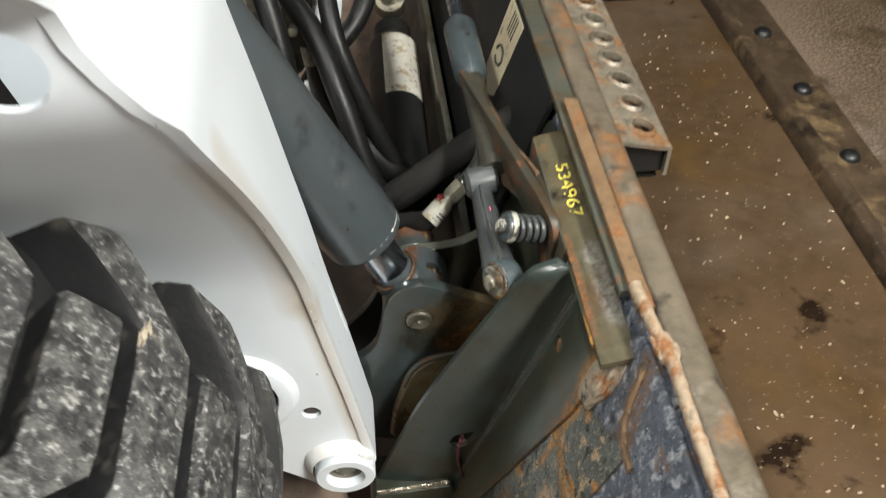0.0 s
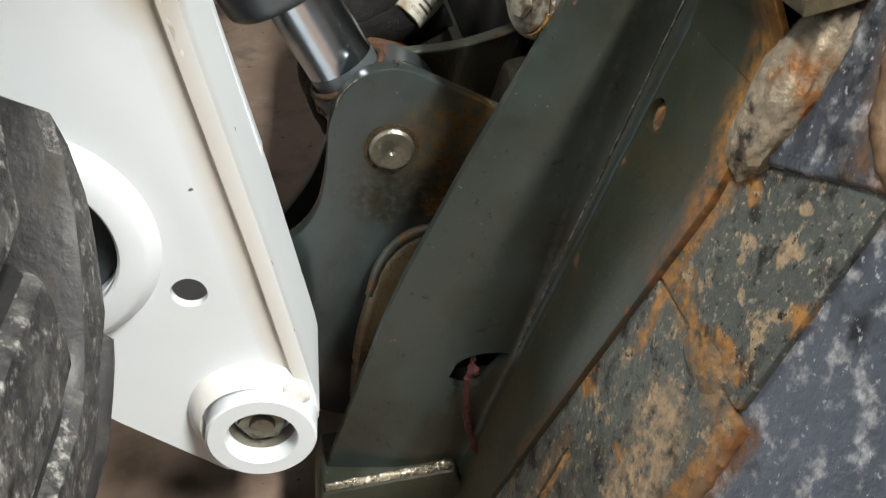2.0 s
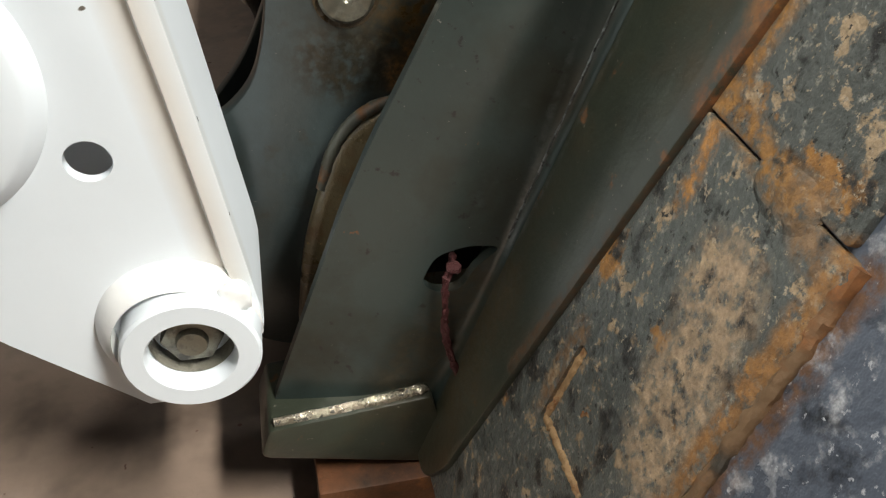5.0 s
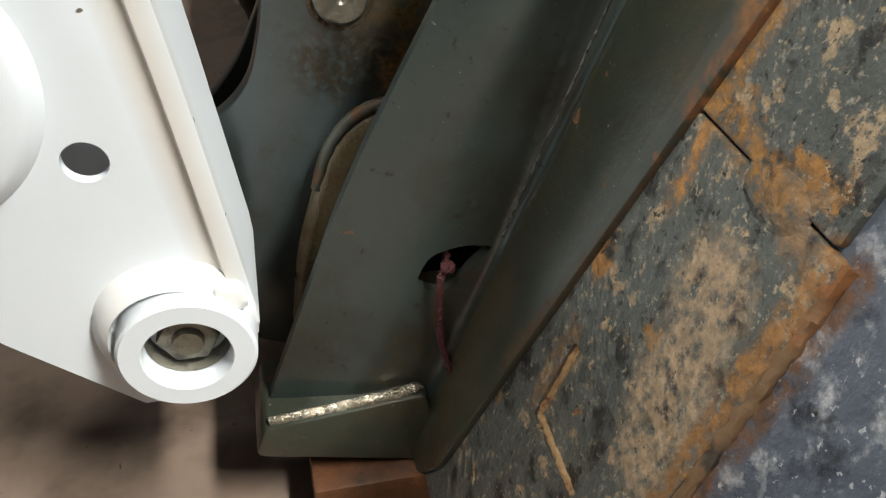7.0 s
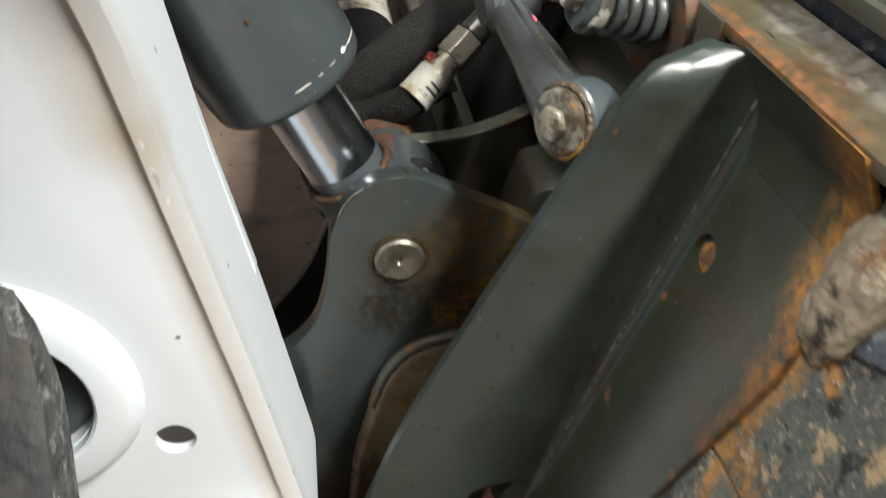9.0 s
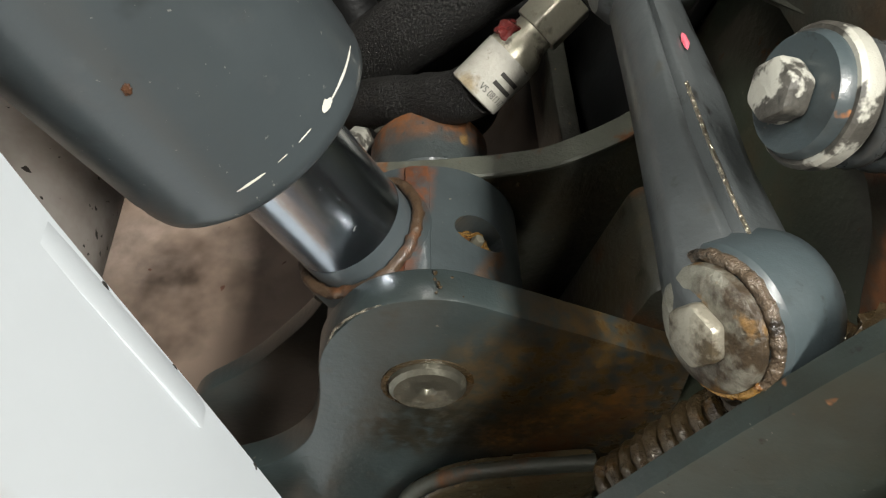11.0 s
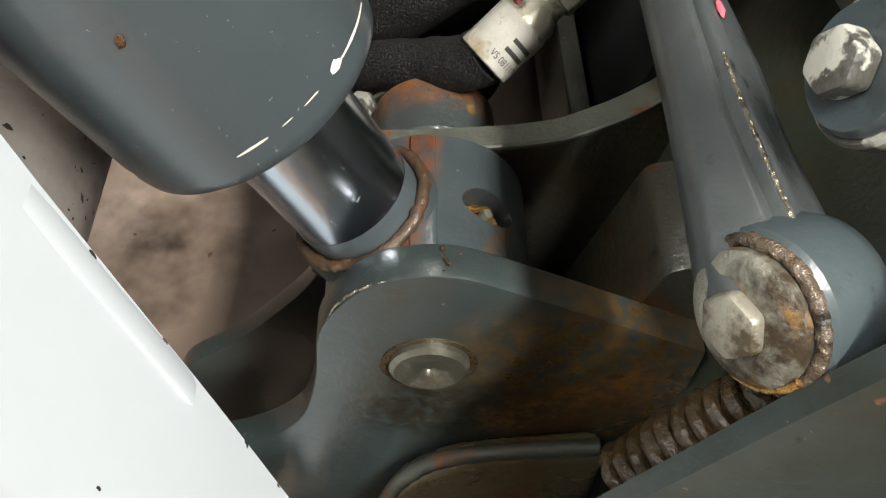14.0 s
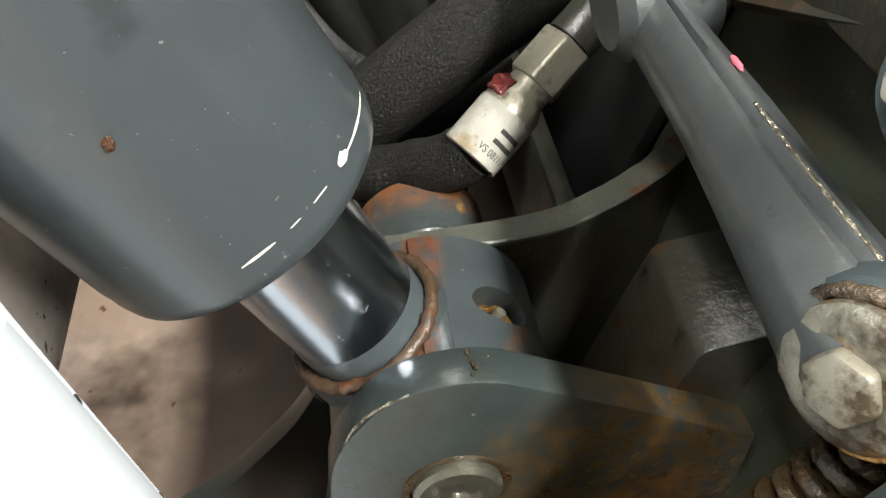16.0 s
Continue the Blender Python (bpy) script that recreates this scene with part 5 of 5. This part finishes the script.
def lug(theta, side):
    """A tread block from one shoulder to past the middle: straight inside, swept at its shoulder."""
    bm, rows = bmesh.new(), []
    for y in (-0.062, -0.054, -0.035, -0.012, 0.015, 0.040, 0.058, 0.070, 0.084, 0.100, 0.116, 0.127, 0.1335):
        out = max(0.0, y - 0.056)
        c = theta + radians(192) * out
        half = radians(3.65 + 17.0 * out)
        top = WR - (0.0 if y < 0.09 else 0.003 * ((y - 0.09) / 0.034) ** 2) - (0.016 if y > 0.13 else 0.0) - (0.006 if y < -0.06 else 0.0)
        low = 0.298 if y < 0.11 else (0.288 if y < 0.13 else 0.262)
        row = []
        for d, r in ((-half - 0.007, low), (-half - 0.003, top - 0.006), (-half + 0.008, top - 0.0005), (-half * 0.4, top), (half * 0.4, top), (half - 0.008, top - 0.0005), (half + 0.003, top - 0.006), (half + 0.007, low)):
            n = 0.0014 * noise.noise(Vector((d * 60 + theta * 40, y * 45, r * 20)))
            row.append(bm.verts.new(WC + Vector(((r + n) * math.cos(c + d), y * side, (r + n) * math.sin(c + d)))))
        rows.append(row)
    for a, b in zip(rows, rows[1:]):
        for k in range(7):
            bm.faces.new((a[k], a[k + 1], b[k + 1], b[k]))
        bm.faces.new((a[7], a[0], b[0], b[7]))
    bm.faces.new(rows[0])
    bm.faces.new(rows[-1][::-1])
    return bm


COUNT = 18
for k in range(COUNT):
    for side, shift in ((1, 29.7), (-1, 39.7)):
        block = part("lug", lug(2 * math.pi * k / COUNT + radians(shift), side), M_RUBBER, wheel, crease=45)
        # side faces take darker rubber than the dusty tops, to darken the grooves
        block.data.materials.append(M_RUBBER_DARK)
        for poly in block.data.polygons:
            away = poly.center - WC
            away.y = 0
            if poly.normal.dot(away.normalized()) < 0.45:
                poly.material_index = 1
part("mud_clot", lump(Matrix.Translation((-0.157, 0.376, 0.524)), (0.0035, 0.016, 0.0035), 4, 0.5), M_MUD, wheel, "dried mud in a tread groove")
part("stone", blob((-0.1415, 0.340, 0.485), (0.0045, 0.004, 0.0045), 4, 0.5), M_STONE, wheel, "yellow stone wedged in the tread")

# ---- hydraulic hoses ----
hose = thing("hydraulic_hose", (0.06, 0.68, 0.3), "black sleeved hydraulic hose with a labelled crimp fitting", "hose")
LC, NC = Vector((0.0662, 0.6745, 0.3275)), Vector((0.0905, 0.6880, 0.3450))
hd = (NC - LC).normalized()
part("hose_body", tube([(0.0, 0.775, 0.19), (-0.008, 0.745, 0.240), (0.010, 0.708, 0.286), (0.036, 0.689, 0.3035), (0.052, 0.677, 0.3145), LC - hd * 0.006], 0.0112, 18, 8, 0.06, 2), M_SLEEVE, hose, "woven black sleeve")
part("label", lathe([(0.0112, -0.0105), (0.0116, -0.0105), (0.0116, 0.0100), (0.0112, 0.0100)], along(LC, NC), 40, True), M_LABEL, hose, "wrinkled white label with print")
part("crimp", lathe([(0, -0.011), (0.0108, -0.011), (0.0111, -0.0105), (0.0111, 0.014), (0.0085, 0.019), (0.0085, 0.026), (0, 0.026)], along(LC, NC), 32), M_ZINC, hose, "plated crimp collar")
part("hex_nut", prism(6, LC + hd * 0.0235, LC + hd * 0.0430, 0.0112, 0.001), M_ZINC, hose, "dull plated hexagon nut")
part("elbow", tube([LC + hd * 0.044, LC + hd * 0.058, LC + hd * 0.072 + Vector((0.002, 0.01, 0.0)), LC + hd * 0.080 + Vector((0.004, 0.035, -0.004))], 0.0095, 14, 6), M_GREY_OILY, hose)
part("wax", blob(LC + hd * 0.016 + Vector((-0.005, 0.0, 0.007)), (0.005, 0.005, 0.0035), 2, 0.5, 3), M_REDGREASE, hose, "blob of red sealing wax")
outv = (Vector((0.15, -0.72, 0.68)) - hd * Vector((0.15, -0.72, 0.68)).dot(hd)).normalized()
downv = hd.cross(outv)
downv = downv if downv.z < 0 else -downv


def printed(body, size, shift, squeeze=1.0):
    """Lettering wrapped round the label, running downwards across the hose."""
    curve = bpy.data.curves.new("print", "FONT")
    curve.body, curve.size, curve.align_x, curve.align_y = body, size, "CENTER", "CENTER"
    temp = new("print", curve)
    bpy.context.view_layer.update()
    me = bpy.data.meshes.new_from_object(temp.evaluated_get(bpy.context.evaluated_depsgraph_get()))
    bpy.data.objects.remove(temp)
    bm = bmesh.new()
    bm.from_mesh(me)
    bpy.data.meshes.remove(me)
    for v in bm.verts:
        a = v.co.x * squeeze / 0.0117 + 0.45
        v.co = LC + hd * (shift + v.co.y) + (outv * math.cos(a) + downv * math.sin(a)) * 0.01172
    return bm


part("print_line", printed("VS 081117", 0.0040, -0.0060, 0.8), M_INK, hose, "black printed date code")
for k in range(2):
    bm, last = bmesh.new(), None
    for n in range(9):
        a = 0.1 + 0.85 * n / 8
        pair = [bm.verts.new(LC + hd * (-0.0015 + 0.0042 * k + d) + (outv * math.cos(a) + downv * math.sin(a)) * 0.01172) for d in (-0.0009, 0.0009)]
        if last:
            bm.faces.new((last[0], pair[0], pair[1], last[1]))
        last = pair
    part("print_line", bm, M_INK, hose)
HOSES = [
    ([(0.0, 0.80, 0.20), (-0.004, 0.765, 0.255), (0.04, 0.745, 0.305), (0.11, 0.76, 0.345), (0.20, 0.80, 0.37)], 0.0185, M_SLEEVE, "thick woven-sleeved hydraulic hose"),
    ([(0.01, 0.88, 0.19), (0.0, 0.82, 0.21), (0.03, 0.78, 0.25), (0.10, 0.79, 0.28)], 0.015, M_HOSE, "black rubber hydraulic hose"),
    ([(-0.12, 1.02, 0.46), (-0.06, 0.92, 0.42), (-0.03, 0.85, 0.36), (0.0, 0.80, 0.27), (0.045, 0.79, 0.20)], 0.014, M_HOSE, "black rubber hydraulic hose"),
    ([(-0.08, 1.10, 0.50), (-0.045, 0.98, 0.47), (-0.03, 0.90, 0.41), (0.01, 0.86, 0.30), (0.05, 0.85, 0.20)], 0.012, M_HOSE, "black rubber hydraulic hose"),
    ([(0.03, 1.06, 0.45), (0.0, 0.985, 0.40), (-0.045, 0.945, 0.365), (-0.075, 0.93, 0.33), (-0.085, 0.92, 0.26)], 0.013, M_HOSE, "black curved hydraulic hose"),
    ([(-0.055, 0.92, 0.40), (-0.045, 0.89, 0.33), (0.0, 0.86, 0.27), (0.05, 0.85, 0.22)], 0.020, M_HOSE, "fat black rubber hose"),
    ([(-0.16, 1.0, 0.60), (-0.12, 0.90, 0.55), (-0.09, 0.82, 0.46), (-0.08, 0.78, 0.34)], 0.013, M_HOSE, "black rubber hydraulic hose"),
]
for pts, r, mat, text in HOSES:
    h = thing("hydraulic_hose", pts[2], text, "hose", "hoses behind the cylinder")
    part("hose_body", tube(pts, r, 16, 10), mat, h)
    a_, b_ = Vector(pts[0]), Vector(pts[1])
    part("end_collar", rod(a_, a_.lerp(b_, 0.3), r * 1.12, 24), M_STEEL, h, "plated end collar")

# cross cylinder of the latch
cross = thing("latch_cylinder", (0.045, 1.05, 0.2), "black hydraulic latch cylinder with a white label", "hydraulic cylinder")
mc = along((0.040, 0.80, 0.200), (0.049, 1.30, 0.205))
part("barrel", lathe([(0, 0), (0.034, 0), (0.040, 0.004), (0.0405, 0.01), (0.0405, 0.40), (0.037, 0.41), (0.031, 0.415), (0.031, 0.46), (0, 0.46)], mc, 48), M_BLACK, cross)
bm, last = bmesh.new(), None
for k in range(11):
    lv = mc.inverted().to_3x3() @ Vector((0.35, -0.3, 0.9))
    a = math.atan2(lv.y, lv.x) + radians(-46 + 92 * k / 10)
    pair = [bm.verts.new(mc @ Vector((0.0412 * math.cos(a), 0.0412 * math.sin(a), h))) for h in (0.235, 0.395)]
    if last:
        bm.faces.new((last[0], pair[0], pair[1], last[1]))
    last = pair
part("label", bm, M_LABEL, cross, "scuffed white label")
part("gland_pin", lathe([(0, 0.02), (0.012, 0.02), (0.015, 0.017), (0.016, 0), (0.026, 0), (0.028, -0.01), (0.028, -0.03), (0, -0.03)], along((0.05, 1.325, 0.235), (0.05, 1.28, 0.30)), 32), M_STEEL, cross, "oily steel pin end")

# machine parts behind
frame_block = thing("loader_frame", (-0.35, 1.0, 0.18), "black oily front frame of the loader", "machine frame")
part("cross_member", box(-0.52, -0.30, 0.95, 1.50, 0.18, 0.60, 0.01), M_BLACK, frame_block, "black front body of the machine")
part("front_shield", slab(rounded([(0.80, 0.20), (1.5, 0.20), (1.5, 0.66), (0.80, 0.66)], 0.02), yz_plane(-0.19), 0.012, 0.002), M_GREY_OILY, frame_block, "oily grey shield")
part("hose_bracket", slab(rounded([(-0.074, 0.40), (-0.070, 0.362), (-0.055, 0.350), (-0.030, 0.366), (-0.020, 0.42), (-0.03, 0.45), (-0.068, 0.44)], 0.012), xz_plane(0.992), 0.015, 0.003), M_WHITE, frame_block, "white painted bracket")
valve = part("valve_plate", slab(rounded([(-0.19, 0.30), (-0.082, 0.315), (-0.055, 0.43), (-0.07, 0.52), (-0.19, 0.52)], 0.012), xz_plane(0.985), 0.03, 0.004), M_VALVE, frame_block, "brown-grey oily valve plate with bright fittings")
for bx_, bz_, br in ((-0.152, 0.425, 0.012), (-0.118, 0.395, 0.009), (-0.100, 0.43, 0.011), (-0.135, 0.36, 0.008), (-0.088, 0.385, 0.007)):
    part("fitting", prism(6, (bx_, 0.986, bz_), (bx_, 0.965, bz_ + 0.006), br, 0.002), M_ZINC, valve, "bright plated fitting")
part("fitting_cap", lump(Matrix.Translation((-0.072, 0.905, 0.345)), (0.007, 0.006, 0.012), 3, 0.2, 3), M_WHITE, frame_block, "white cap")
guard = thing("carrier_back_plate", (0.19, 0.95, 0.08), "dark carrier back plate with a beige warning sticker", "plate")
part("plate", slab(rounded([(0.70, u_of(0.09)), (1.45, u_of(0.09)), (1.45, u_of(0.445)), (0.70, u_of(0.445))], 0.01), wall_plane(0.004), 0.006, 0.001), M_BLACK, guard)
part("sticker", slab(rounded([(0.847, u_of(0.352)), (0.872, u_of(0.338)), (0.915, u_of(0.356)), (0.926, u_of(0.442)), (0.851, u_of(0.442))], 0.003), wall_plane(0.0102), 0.0008, 0), M_STICKER, guard, "aged beige sticker with a dark round mark")
part("sticker_mark", tube([on_wall(0.885 + 0.016 * math.cos(a), 0.385 + 0.010 * math.sin(a), 0.0114) for a in [0.5 * k for k in range(12)]], 0.0018, 6, 3), M_INK, guard)
for k in range(4):
    part("print_line", slab([(0.870 + 0.008 * k, u_of(0.412)), (0.873 + 0.008 * k, u_of(0.412)), (0.873 + 0.008 * k, u_of(0.438)), (0.870 + 0.008 * k, u_of(0.438))], wall_plane(0.0108), 0.0006, 0), M_INK, guard)

# rusty stop block under the foot
stop = thing("stop_block", (0.03, 0.50, 0.0), "rusty brown steel block under the carrier foot", "block")
part("block", box(-0.006, 0.125, 0.462, 0.56, 0.0, 0.0375, 0.003), M_STOP, stop)

# red cord hanging out of the slot
cord = thing("red_cord", (0.072, 0.478, 0.15), "frayed red cord hanging from the flange hole", "cord")
part("cord", tube([(0.074, 0.490, 0.1745), (0.072, 0.480, 0.1755), (0.0675, 0.4755, 0.168), (0.068, 0.4755, 0.152), (0.0675, 0.4752, 0.138), (0.071, 0.4745, 0.120), (0.0755, 0.473, 0.104), (0.0775, 0.472, 0.095)], 0.0018, 8, 8, 0.5, 3), M_REDCORD, cord)
part("knot", blob((0.0725, 0.478, 0.1755), (0.004, 0.004, 0.003), 5, 0.6), M_REDCORD, cord)

# yellow digits on the top plate
text = bpy.data.curves.new("digits", "FONT")
text.body, text.size, text.align_x, text.align_y, text.extrude = "534967", 0.031, "CENTER", "CENTER", 0.0003
temp = new("digits", text)
bpy.context.view_layer.update()
mesh = bpy.data.meshes.new_from_object(temp.evaluated_get(bpy.context.evaluated_depsgraph_get()))
bpy.data.objects.remove(temp)
mesh.transform(Matrix.Translation((0.1835, 0.578, 0.4352)) @ pose(0, 0, 0, 0, -12.4, 0) @ pose(0, 0, 0, 0, 0, -90) @ Matrix.Diagonal((0.82, 0.55, 1, 1)))
mesh.materials.append(M_YELLOW)
digits = new("painted_number", mesh)
digits.parent = top
tagged(digits, "yellow hand-painted digits")

# dirty return spring between lever and flange
back_spring = thing("return_spring", (0.12, 0.53, 0.29), "greasy brown return spring half hidden by the flange", "spring")
mk = along((0.103, 0.533, 0.256), (0.140, 0.531, 0.330))
part("coil", tube([mk @ Vector((0.0088 * math.cos(a), 0.0088 * math.sin(a), 0.083 * a / (2 * math.pi * 11))) for a in [2 * math.pi * 11 * k / 150 for k in range(151)]], 0.0027, 10, 2, 0.2, 4), M_GREASE, back_spring)
part("core", rod((0.103, 0.533, 0.256), (0.140, 0.531, 0.330), 0.006, 14), M_GREASE, back_spring)
clumps = []
rng = random.Random(11)
for k in range(16):
    s_ = k / 15
    clumps.append(blob((0.118 + 0.030 * s_ + rng.uniform(-0.003, 0.003), 0.515 + rng.uniform(-0.004, 0.006), 0.352 + 0.026 * s_ + rng.uniform(-0.003, 0.003)), (rng.uniform(0.003, 0.006),) * 3, k, 0.7, 2))
tagged(link("grease_clumps", merge(*clumps), M_GREASE), "crumbly old grease between lever and flange", "grease", kind="stuff")

# chips along the arm's front plate
for zc, yc, size in ((0.362, 0.5505, 0.0016), (0.318, 0.551, 0.0012), (0.245, 0.551, 0.0018), (0.205, 0.5508, 0.0014), (0.43, 0.512, 0.0011), (0.335, 0.500, 0.0009), (0.268, 0.478, 0.0010), (0.222, 0.476, 0.0008)):
    part("paint_chip", lump(Matrix.Translation((arm_x(zc) - size * 0.35, yc, zc)), (size * 0.5, size * 0.7, size * 2.0), zc * 70, 0.5, 2), M_INK, arm, "dark chip in the white paint")

dirt = []
rng = random.Random(23)
for k in range(70):
    x = rng.uniform(0.04, 0.115)
    z = 0.3335 - max(0.0, x - 0.044) * 0.56
    dirt.append(blob((x, rng.uniform(0.564, 0.5745), z + rng.uniform(-0.0008, 0.0006)), (rng.uniform(0.0004, 0.0009),) * 3, k, 0.5, 1))
for k in range(6):
    a = rng.random()
    p = strap_line[min(len(strap_line) - 1, int(4 + a * 30))]
    dirt.append(blob(p + Vector((rng.uniform(-0.004, 0.004), rng.uniform(-0.010, -0.003), rng.uniform(-0.012, -0.001))), (rng.uniform(0.0004, 0.0012),) * 3, k + 70, 0.6, 1))
tagged(link("grit", merge(*dirt), M_GREASE), "oily grit on the carrier plates", "grit", kind="stuff")
